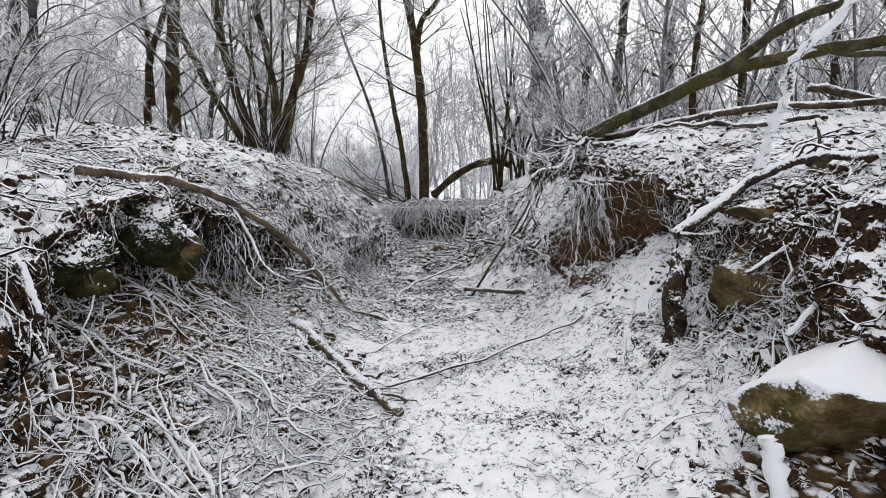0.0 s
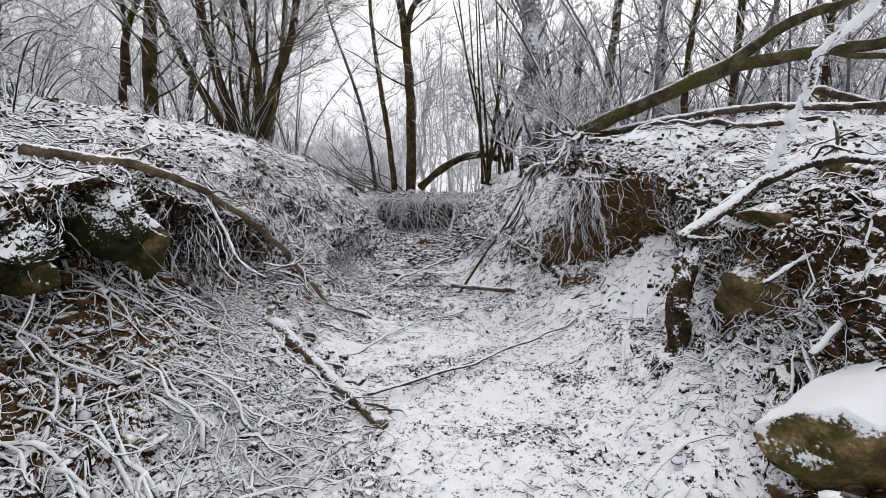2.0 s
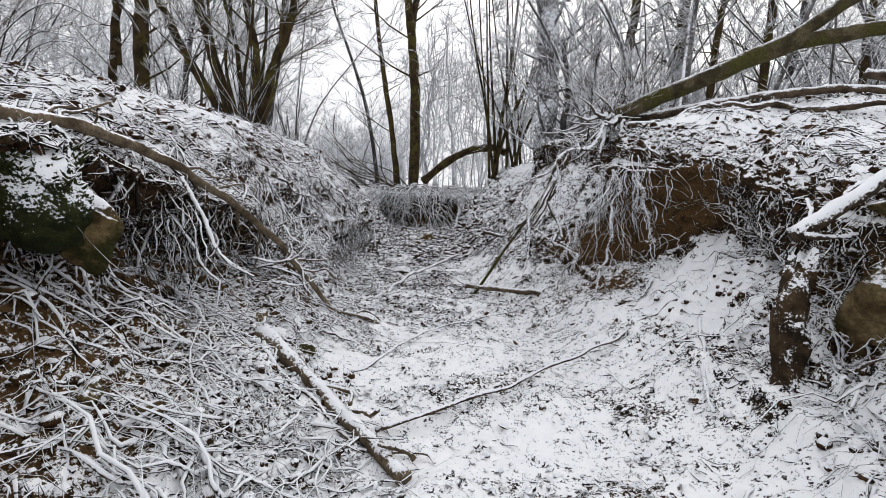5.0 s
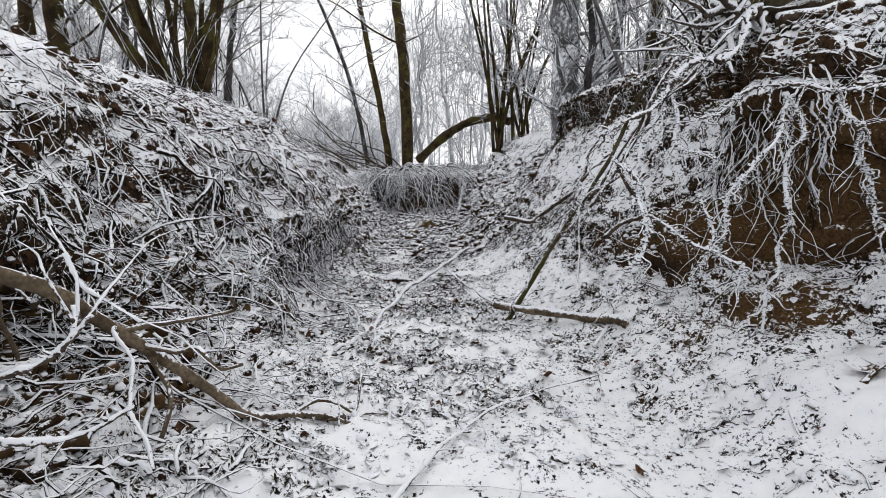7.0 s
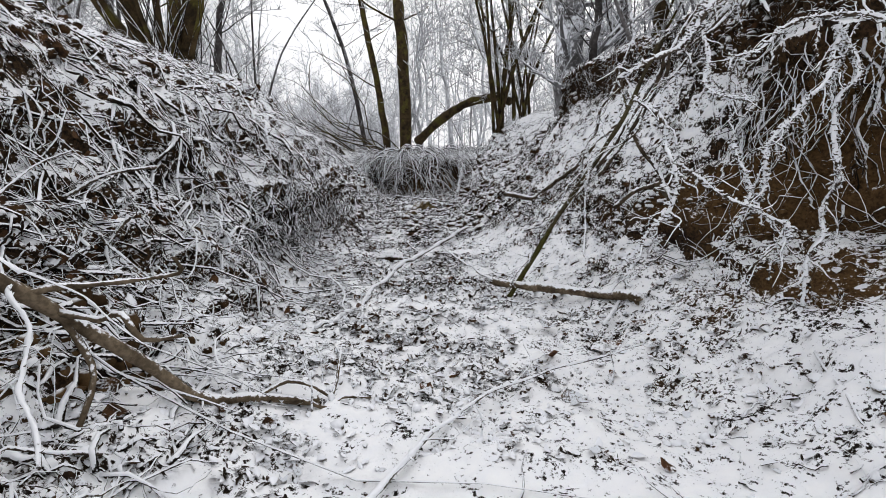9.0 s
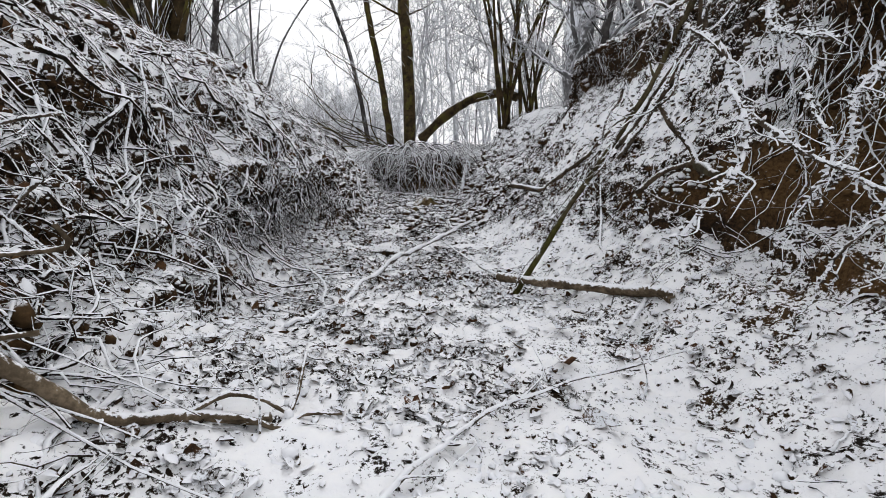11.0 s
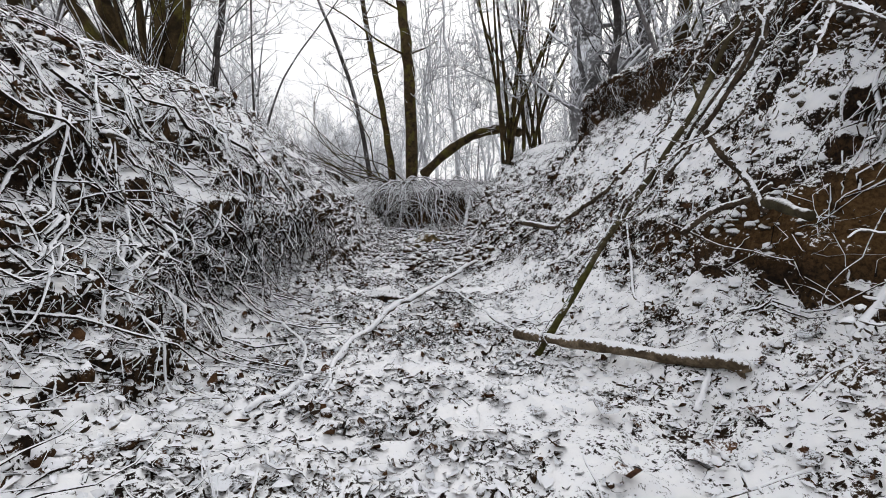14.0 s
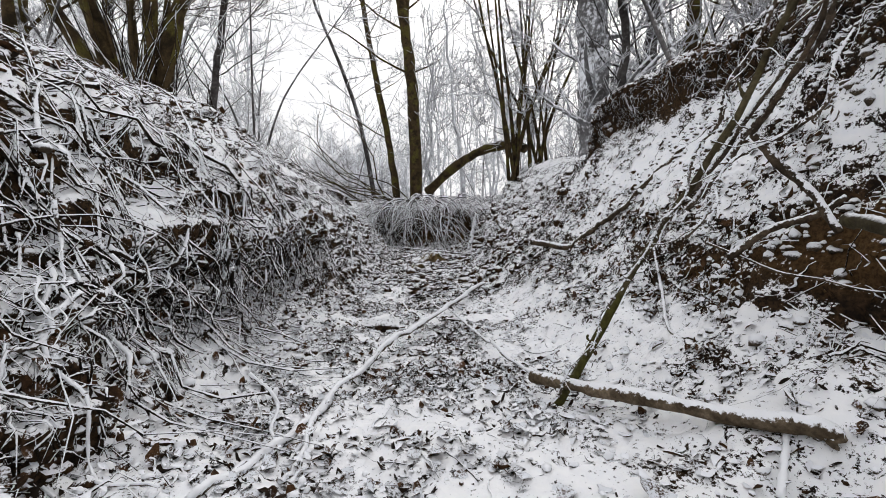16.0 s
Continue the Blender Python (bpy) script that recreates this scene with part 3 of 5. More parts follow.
SAPLINGS = [sapling(101, 3.2, 3, 1.0), sapling(102, 4.5, 2, 1.3), sapling(103, 2.2, 4, 0.9), sapling(104, 5.5, 2, 1.6), sapling(105, 3.8, 4, 1.2)]
SPOTS = []
rng = random.Random(55)
while len(SPOTS) < 108:
    x, y = rng.uniform(-16, 15), rng.uniform(5, 34)
    if -3.9 - 0.09 * y < x < 3.2 + 0.02 * y and y < 25.5:
        continue
    if y >= 23 and -7.5 < x < 2.0 and y < 32 or (0 < x < 5.5 and y < 11):
        continue
    if x < 0 and y < 8 and x > -6:
        continue
    if x < 0 and y > 11 and -0.42 < x / (y - 5) < -0.19 and rng.random() < 0.75:
        continue
    SPOTS.append((x, y))
SPOTS += [(rng.uniform(2.8, 13), rng.uniform(11, 22)) for _ in range(42)] + [(rng.uniform(-13, -7.0), rng.uniform(9, 18)) for _ in range(9)]
for k, (x, y) in enumerate(SPOTS):
    m = pose(x, y, floor_z(x, y), rng.uniform(-8, 8), rng.uniform(-8, 8), rng.uniform(0, 360)) @ Matrix.Scale(rng.uniform(0.8, 1.35), 4)
    if k < 5:
        SAPLINGS[k].matrix_basis = m
    else:
        copy_thing(SAPLINGS[k % 5], m)


# ---- sticks, logs and roots ----
def stick(name, points, r0, r1, material, label, category="stick", seed=1, steps=9, amp=0.02, twigs=0, sides=7, group="", reach=0.3, rest=True, lumps=0.18, knobs=0):
    s = Soup()
    pts = bent(points, steps, amp, seed)
    for p in pts:
        if rest is True or rest and p.y > rest:
            p.z = max(p.z, floor_z(p.x, p.y) + r0 * 0.7)
    s.tube(pts, taper(len(pts), r0, r1, lumps, seed), sides, 0.5 if material in (RIME, SNOWED) else 0.12)
    rng = random.Random(seed * 13 + 5)
    if material == RIME and not knobs:
        knobs = int(45 * min((pts[0] - pts[-1]).length, 1.5))
    for k in range(knobs):
        i = rng.randint(0, len(pts) - 2)
        p = pts[i].lerp(pts[i + 1], rng.random())
        d = Vector((rng.uniform(-1, 1), rng.uniform(-1, 1), rng.uniform(-0.6, 1))).normalized()
        h = r0 * rng.uniform(0.9, 2.6)
        s.tube([p, p + d * h * 0.6, p + d * h], [r0 * 0.5, r0 * 0.36, r0 * 0.12], 4, 0.4)
    ob = thing(name, s, material, label, category, group)
    for k in range(twigs):
        i = rng.randint(1, len(pts) - 2)
        d = (pts[i + 1] - pts[i - 1]).normalized()
        d = (d + Vector((rng.uniform(-1, 1), rng.uniform(-1, 1), rng.uniform(-0.5, 0.8))) * 0.9).normalized()
        q = [pts[i] + d * (reach * t) + noise.noise_vector(pts[i] * 3 + Vector((t * 2, k, 0))) * (0.55 * reach * t) for t in (0, 0.25, 0.5, 0.75, 1.0)]
        f = Soup()
        f.tube(bent(q, 3), taper(13, min(r0 * 0.45, 0.011), r1 * 0.35), 5, 0.35)
        part("side_twig", f, material, ob)
    return ob


# the uprooted tree on the right bank
fallen = base_empty("fallen_tree", (1.8, 8.2, 2.3), "uprooted tree with two mossy stems lying over the bank", "fallen tree")
s = Soup()
pts = bent([(1.72, 8.25, 2.30), (1.81, 8.20, 2.38), (2.75, 8.10, 2.78), (3.63, 8.00, 3.13), (4.39, 7.80, 3.24), (5.12, 7.60, 3.26), (5.92, 7.30, 3.36)], 6, 0.03, 3)
s.tube(pts, taper(len(pts), 0.105, 0.065, 0.16, 2), 10)
lower = part("lower_stem", s, TRUNK, fallen, "mossy olive-brown bark")
s = Soup()
pts = bent([(2.89, 8.10, 2.88), (3.56, 8.00, 3.19), (4.24, 7.90, 3.64), (4.82, 7.80, 3.84), (5.39, 7.60, 4.15)], 6, 0.03, 5)
s.tube(pts, taper(len(pts), 0.085, 0.05, 0.1, 3), 9)
part("upper_stem", s, TRUNK, fallen)
s = Soup()
pts = bent([(4.45, 7.80, 3.28), (4.78, 7.70, 3.17), (5.20, 7.60, 3.11), (5.84, 7.50, 3.14)], 5, 0.02, 8)
s.tube(pts, taper(len(pts), 0.045, 0.03), 7)
part("side_stem", s, TRUNK, lower)
rng = random.Random(9)
for k in range(26):
    a = rng.uniform(0, 6.283)
    p = Vector((1.72 + rng.uniform(-0.12, 0.12), 8.2 + rng.uniform(-0.15, 0.15), 2.28 + rng.uniform(-0.15, 0.12)))
    d = Vector((math.cos(a) * 0.55 - 0.45, math.sin(a) * 0.5 - 0.1, math.sin(a * 1.7 + k) * 0.8))
    q = [p]
    length = rng.uniform(0.25, 0.75)
    for j in range(6):
        d = (d + Vector((rng.uniform(-1, 1), rng.uniform(-1, 1), rng.uniform(-1, 0.8))) * 0.4).normalized()
        q.append(q[-1] + d * length / 6)
    s = Soup()
    s.tube(q, taper(7, rng.uniform(0.014, 0.035), 0.006), 6)
    part("root", s, RIME, fallen, "rime-covered root")

# rimed brushwood round the root plate
rng = random.Random(91)
stems = []
for k in range(15):
    x, y = 1.68 + rng.uniform(-0.3, 0.25), 8.25 + rng.uniform(-0.15, 0.25)
    dx, dy, h = rng.uniform(-0.5, 0.3), rng.uniform(-0.25, 0.25), rng.uniform(0.35, 1.0)
    stems.append(([(x, y, 2.05), (x + dx * 0.4, y + dy * 0.4, 2.25 + h * 0.5), (x + dx, y + dy, 2.25 + h)], 0.010, 0.004))
tree(stems, "tangle of rime-white brushwood round a root plate", TWIG, RIME, 92, 1, 6, 0.45, 0.004, 0.15, 0.5, "brushwood", "brushwood", "")

stick("fallen_log", [(2.00, 8.35, 2.34), (3.02, 8.20, 2.53), (4.00, 8.00, 2.63), (4.76, 7.60, 2.54), (5.33, 7.30, 2.54)], 0.058, 0.045, STICK, "grey fallen log lying on the frosted bank top", "log", 3)
stick("fallen_log", [(1.83, 8.00, 2.21), (2.50, 7.80, 2.23), (3.43, 7.60, 2.31), (4.19, 7.30, 2.36)], 0.045, 0.03, STICK, "grey fallen log lying on the frosted bank top", "log", 4)
stick("fallen_log", [(5.24, 9.00, 3.10), (5.64, 8.80, 2.95), (6.24, 8.60, 2.67)], 0.07, 0.06, STICK, "short thick broken log on the bank top", "log", 6)
# snowy branches over the rocks on the right
stick("snowy_branch", [(1.62, 5.00, 1.16), (1.87, 5.00, 1.33), (2.18, 5.00, 1.55), (2.45, 4.90, 1.65), (2.72, 4.70, 1.63)], 0.043, 0.028, SNOWY_STICK, "snow-covered branch lying over the rocks", "branch", 7, twigs=9, lumps=0.3, sides=10)
stick("snowy_branch", [(2.17, 5.00, 1.59), (2.19, 4.95, 1.81), (2.19, 4.80, 2.00), (2.14, 4.60, 2.17), (2.23, 4.40, 2.40), (2.27, 4.20, 2.54)], 0.029, 0.024, SNOWED, "snow-coated branch rising from the bank", "branch", 8, twigs=3, lumps=0.4, amp=0.05, knobs=70)
stick("snowy_branch", [(1.64, 4.95, 1.16), (1.90, 4.95, 1.17)], 0.015, 0.01, RIME, "short snow-coated branch stub", "branch", 9)
stick("snowy_branch", [(1.69, 3.95, 0.73), (1.91, 4.00, 0.95), (2.03, 4.00, 1.09), (2.13, 3.90, 1.24)], 0.014, 0.010, RIME, "white frosted branch hanging from the bank", "branch", 10, twigs=4)
stick("snowy_branch", [(1.70, 4.30, 0.98), (1.95, 4.30, 1.13), (2.10, 4.20, 1.12), (2.31, 4.10, 1.12)], 0.012, 0.009, RIME, "white frosted branch hanging from the bank", "branch", 11, twigs=5)
stick("frosted_stake", [(1.0, 2.93, 0.2), (1.02, 2.97, 0.63), (1.01, 3.00, 0.72)], 0.024, 0.022, SNOWED, "short broken stick thick with white frost", "stick", 12)
# the broken stump
s = Soup()
pts = bent([(1.53, 4.9, 0.25), (1.58, 4.90, 0.49), (1.59, 4.93, 0.76), (1.66, 4.97, 0.93), (1.68, 5.00, 1.07)], 5, 0.02, 4)
s.tube(pts, taper(len(pts), 0.074, 0.058, 0.10, 4), 22)
for k, v in enumerate(s.v):
    q = Vector(v)
    c = min((Vector(p) for p in pts), key=lambda p: (p - q).length)
    f = Vector((q.x * 1.0, q.y * 1.0, q.z * 0.28))
    out = (q - c) * (0.6 * noise.noise(f * 24.0) + 0.45 * noise.noise(f * 60.0) + 0.2 * noise.noise(q * 40.0))
    out.z += 0.10 * noise.noise(Vector((q.x, q.y, 0)) * 30.0) * smooth01((q.z - pts[-1].z + 0.12) / 0.12)
    s.v[k] = q + out
thing("stump", s, ROTTEN, "rotten broken brown stump standing in the gully side", "stump")
# sticks on the floor
ob = stick("broken_branch", [(-1.35, 5.45, 0.43), (-1.05, 5.28, 0.28), (-0.83, 5.13, 0.17), (-0.55, 4.85, 0.09), (-0.29, 4.56, 0.05)], 0.05, 0.038, DRY_LOG, "snow-topped broken branch lying on the gully floor", "branch", 13, amp=0.01, twigs=6, sides=10, lumps=0.25)
stick("broken_branch", [(-1.5, 5.35, 0.45), (-1.1, 5.15, 0.26), (-0.8, 5.0, 0.12), (-0.55, 4.75, 0.06)], 0.016, 0.01, STICK, "thin snowy stick lying on the gully floor", "stick", 14, twigs=3)
stick("long_stick", [(-0.50, 4.97, 0.05), (0.2, 5.45, 0.10), (0.91, 5.93, 0.22), (1.64, 6.21, 0.42)], 0.014, 0.009, STICK, "long thin frosted stick across the gully floor", "stick", 15, amp=0.03, twigs=2)
stick("long_stick", [(-0.59, 4.75, 0.05), (-0.24, 4.76, 0.06), (-0.16, 4.71, 0.04)], 0.010, 0.006, STICK, "thin frosted stick on the gully floor", "stick", 16)
stick("long_stick", [(-0.71, 4.38, 0.04), (-0.66, 4.58, 0.06), (-0.54, 4.83, 0.10)], 0.012, 0.008, STICK, "thin frosted stick on the gully floor", "stick", 17, twigs=1)
stick("frosted_cane", [(-0.80, 5.65, 0.05), (-0.55, 6.40, 0.07), (-0.30, 6.82, 0.08), (-0.02, 7.15, 0.08), (0.65, 7.27, 0.20)], 0.012, 0.006, RIME, "long white frosted cane across the gully floor", "stick", 18, amp=0.02, twigs=4)
stick("frosted_cane", [(1.16, 6.90, 0.22), (0.94, 6.16, 0.15), (0.99, 5.75, 0.10), (1.05, 5.11, 0.12)], 0.0045, 0.0035, RIME, "thin white frosted cane", "stick", 19)
stick("frosted_cane", [(1.70, 5.96, 0.38), (1.38, 5.25, 0.30), (1.25, 4.90, 0.26)], 0.012, 0.008, RIME, "thin white frosted cane", "stick", 20)
stick("fallen_log", [(0.04, 8.82, 0.135), (0.35, 8.50, 0.17), (0.62, 8.23, 0.20), (0.86, 8.00, 0.23), (0.90, 7.97, 0.20)], 0.032, 0.036, DRY_LOG, "short straight brown log dusted with snow", "log", 21, amp=0.012, sides=10)
lean = [(0.13, 8.66, 0.02), (0.38, 8.74, 0.40), (0.60, 8.82, 0.73), (0.82, 8.80, 1.05), (1.02, 8.70, 1.42), (1.25, 8.62, 1.95)]
stick("leaning_stick", lean, 0.021, 0.015, TRUNK, "greenish-brown stick leaning against the bank", "stick", 22, amp=0.015, twigs=4, reach=0.12)
stick("leaning_stick", [(0.92, 9.0, 1.05), (1.05, 8.75, 1.35), (1.2, 8.45, 1.75), (1.35, 8.3, 2.1)], 0.014, 0.01, RIME, "frosted cane leaning against the bank", "stick", 23)
stick("leaning_stick", [(0.97, 9.10, 0.98), (1.14, 8.80, 1.36), (1.21, 8.50, 1.64), (1.18, 8.30, 1.79)], 0.016, 0.012, RIME, "frosted cane leaning against the bank", "stick", 24)
stick("leaning_stick", [(1.08, 8.70, 1.31), (1.12, 8.50, 1.53), (1.16, 8.40, 1.69), (1.12, 8.30, 1.82)], 0.013, 0.01, STICK, "frosted cane leaning against the bank", "stick", 25)
stick("bank_root", [(1.09, 8.70, 1.32), (1.16, 8.60, 1.14), (1.21, 8.50, 1.00), (1.23, 8.40, 0.86)], 0.022, 0.016, STICK, "bare brown root crossing the bank", "root", 26)
stick("bank_root", [(0.97, 8.70, 0.74), (1.07, 8.60, 0.86), (1.21, 8.50, 0.93), (1.27, 8.40, 1.00)], 0.02, 0.014, STICK, "bare brown root crossing the bank", "root", 27)
stick("bank_root", [(1.11, 8.20, 0.91), (1.06, 8.00, 0.89), (1.01, 7.80, 0.86)], 0.03, 0.02, TRUNK, "thick mossy root end in the bank", "root", 28)
stick("bank_root", [(0.92, 8.80, 0.81), (1.14, 8.60, 0.68), (1.24, 8.20, 0.64)], 0.007, 0.005, STICK, "thin root hanging over the soil", "root", 29)
stick("bank_root", [(0.42, 11.5, 0.72), (0.84, 11.2, 0.66), (1.05, 11.0, 0.74), (1.22, 10.8, 0.87), (1.61, 10.5, 1.2)], 0.035, 0.022, STICK, "curved brown root lying on the bank", "root", 30)
stick("forked_branch", [(-1.14, 7.75, 0.06), (-1.0, 8.51, 0.11), (-0.88, 9.2, 0.15), (-0.74, 9.96, 0.14), (-0.42, 11.2, 0.14), (-0.1, 12.6, 0.12)], 0.016, 0.024, RIME, "white forked branch lying along the gully floor", "branch", 31, amp=0.03, twigs=5, knobs=60)
stick("forked_branch", [(-0.93, 7.95, 0.04), (-0.97, 8.3, 0.08), (-1.0, 8.55, 0.11)], 0.010, 0.014, RIME, "white side fork of a lying branch", "branch", 32)
stick("frosted_stick", [(-0.34, 19.0, 0.1), (-0.2, 19.0, 0.7), (-0.08, 19.0, 1.2)], 0.05, 0.04, RIME, "upright frosted stick at the gully head", "stick", 33)
stick("frosted_stick", [(0.30, 15.6, 1.0), (0.42, 15.4, 0.75), (0.62, 15.3, 0.55)], 0.05, 0.04, STICK, "short brown frosted stick end", "stick", 34)
stick("frosted_stick", [(-5.26, 26.54, 0.25), (-0.76, 18.17, 0.20), (0.24, 16.11, 0.30)], 0.02, 0.015, RIME, "thin stick lying across the gully floor", "stick", 35)
stick("frosted_stick", [(1.19, 10.24, 0.50), (0.87, 9.13, 0.30), (0.88, 8.79, 0.12)], 0.012, 0.009, STICK, "thin stick leaning on the gully side", "stick", 36)
stick("frosted_stick", [(0.85, 8.11, 0.22), (0.77, 8.01, 0.15), (0.63, 7.84, 0.10)], 0.011, 0.012, RIME, "thin stick thick with white frost", "stick", 37)
stick("frosted_stick", [(0.06, 8.88, 0.12), (-0.24, 9.95, 0.10), (-0.54, 11.08, 0.10)], 0.01, 0.008, RIME, "thin stick lying on the gully floor", "stick", 38)
stick("bare_stick", [(1.32, 6.60, 0.30), (1.52, 6.72, 0.33), (1.74, 6.88, 0.40)], 0.013, 0.009, ROTTEN, "dark brown bare stick lying in the snow", "stick", 39, twigs=1)
# the long branch down the left bank
stick("bank_branch", [(-2.14, 4.3, 1.66), (-1.94, 4.9, 1.61), (-1.79, 5.5, 1.43), (-1.53, 6.25, 0.92), (-1.24, 6.67, 0.29), (-0.88, 6.97, 0.04)], 0.036, 0.018, DRY_LOG, "long snow-topped branch sloping down the bank", "branch", 41, amp=0.03, twigs=12, reach=0.45, rest=5.7)
stick("hooked_twig", [(-1.74, 5.30, 1.41), (-1.61, 5.30, 1.18), (-1.46, 5.20, 0.96), (-1.26, 5.20, 0.83)], 0.012, 0.008, RIME, "white hooked twig hanging from the bank", "twig", 42, amp=0.01)
stick("hooked_twig", [(-1.61, 6.00, 0.77), (-1.44, 6.00, 0.81), (-1.37, 6.05, 0.86), (-1.39, 6.10, 0.94)], 0.0115, 0.006, RIME, "white curled twig on the bank branch", "twig", 43, amp=0.01, twigs=1)
stick("hooked_twig", [(-1.42, 5.80, 0.70), (-1.31, 5.85, 0.66), (-1.23, 5.90, 0.66), (-1.13, 5.95, 0.71)], 0.0115, 0.006, RIME, "white curled twig on the bank branch", "twig", 44, amp=0.01)
stick("hooked_twig", [(-1.45, 6.30, 0.81), (-1.33, 6.20, 0.69), (-1.27, 6.10, 0.57), (-1.15, 6.00, 0.49)], 0.007, 0.005, RIME, "white curled twig on the bank branch", "twig", 45, amp=0.06)
stick("hooked_twig", [(-1.58, 5.85, 0.86), (-1.40, 5.85, 0.83), (-1.28, 5.90, 0.86), (-1.21, 5.95, 0.96)], 0.011, 0.006, RIME, "white curled twig on the bank branch", "twig", 48, amp=0.01, twigs=2)
stick("hooked_twig", [(-1.62, 6.20, 0.91), (-1.50, 6.20, 1.07), (-1.40, 6.15, 0.98), (-1.19, 6.10, 0.89)], 0.009, 0.005, RIME, "white curled twig on the bank branch", "twig", 49, amp=0.01, twigs=3)
stick("hooked_twig", [(-1.89, 7.00, 1.02), (-1.71, 7.00, 1.10), (-1.48, 7.00, 1.13)], 0.008, 0.006, RIME, "thin white arched twig on the bank", "twig", 46, amp=0.01)
stick("hooked_twig", [(-1.47, 3.30, 1.23), (-1.42, 3.30, 1.10), (-1.38, 3.30, 1.00)], 0.012, 0.010, RIME, "short thick frosted twig on the bank", "twig", 47, amp=0.01)

# roots that hang out of the undercut bank
HANGING = [
    ([(1.48, 7.70, 2.18), (1.33, 7.60, 1.95), (1.02, 7.50, 1.86), (0.87, 7.50, 1.64), (0.55, 7.50, 1.50)], 0.03),
    ([(1.49, 7.40, 1.66), (1.58, 7.35, 1.44), (1.46, 7.30, 1.17), (1.46, 7.30, 0.84), (1.33, 7.25, 0.48), (1.25, 7.20, 0.20)], 0.019),
    ([(1.52, 7.40, 1.64), (1.36, 7.30, 1.38), (1.11, 7.20, 1.13), (1.06, 7.20, 0.81)], 0.016),
    ([(0.49, 7.10, 1.34), (0.61, 7.00, 1.14), (0.56, 6.90, 0.95), (0.38, 6.90, 0.72)], 0.015),
    ([(0.63, 7.00, 1.07), (0.85, 7.00, 0.93), (1.04, 7.00, 0.84), (0.89, 7.00, 0.54)], 0.013),
    ([(1.68, 7.30, 1.59), (1.78, 7.20, 1.38), (1.81, 7.20, 1.18), (1.84, 7.10, 0.99)], 0.016),
    ([(0.95, 7.50, 1.69), (0.96, 7.40, 1.43), (1.09, 7.30, 1.30)], 0.016),
    ([(1.11, 7.80, 2.10), (1.20, 7.70, 1.91), (0.97, 7.80, 2.11)], 0.016),
    ([(1.83, 7.20, 1.64), (1.62, 7.30, 1.65), (1.38, 7.40, 1.66), (1.06, 7.40, 1.52)], 0.018),
    ([(1.01, 7.30, 1.16), (1.00, 7.20, 0.90), (0.95, 7.20, 0.63)], 0.010),
    ([(0.81, 8.00, 1.79), (0.63, 8.30, 1.19), (0.41, 8.50, 0.69), (0.14, 8.65, 0.11)], 0.012),
    ([(1.10, 7.90, 1.68), (0.82, 8.00, 1.30), (0.52, 8.20, 0.91)], 0.013),
]
def tassels(parent, line, n, seed):
    """Fringes of rimed rootlets under a root, furred with short crystals."""
    rng, s = random.Random(seed), Soup()
    for _ in range(n):
        q = [rng.choice(line)]
        d = Vector((rng.uniform(-0.6, 0.6), rng.uniform(-0.6, 0.6), -0.5))
        le = rng.choice((0.05, 0.08, 0.12, 0.2))
        for j in range(7):
            d = (d * 0.5 + Vector((rng.uniform(-0.6, 0.6), rng.uniform(-0.6, 0.6), -0.55))).normalized()
            q.append(q[-1] + d * le / 7)
        s.tube(q, taper(8, 0.0045, 0.003, 0.5, rng.random()), 4, 0.5)
        for _ in range(int(le * 110)):
            a = rng.choice(q)
            b = a + Vector((rng.uniform(-1, 1), rng.uniform(-1, 1), rng.uniform(-1, 0.8))).normalized() * rng.uniform(0.006, 0.016)
            s.tube([a, a.lerp(b, 0.7), b], [0.0045, 0.004, 0.0015], 3, 0.3)
    for _ in range(n * 9):
        a = rng.choice(line) + Vector((rng.uniform(-1, 1), rng.uniform(-1, 1), rng.uniform(-1, 1))) * 0.012
        b = a + Vector((rng.uniform(-1, 1), rng.uniform(-1, 1), rng.uniform(-0.8, 1))).normalized() * rng.uniform(0.01, 0.028)
        s.tube([a, a.lerp(b, 0.6), b], [0.007, 0.006, 0.002], 4, 0.4)
    part("rime_fringe", s, RIME, parent, "fringe of white rime crystals and rootlets", kind="stuff")


for k, (points, r) in enumerate(HANGING):
    ob = stick("hanging_root", points, r * 0.62, r * 0.36, RIME, "thick white frosted root hanging from the undercut bank", "root", 60 + k, 14, 0.07, 9, 7, "roots hanging from the undercut bank", 0.16, False, 0.4, 110)
    tassels(ob, bent(points, 14, 0.07, 60 + k), 16 if k in (1, 2, 5, 8) else 9, 400 + k)


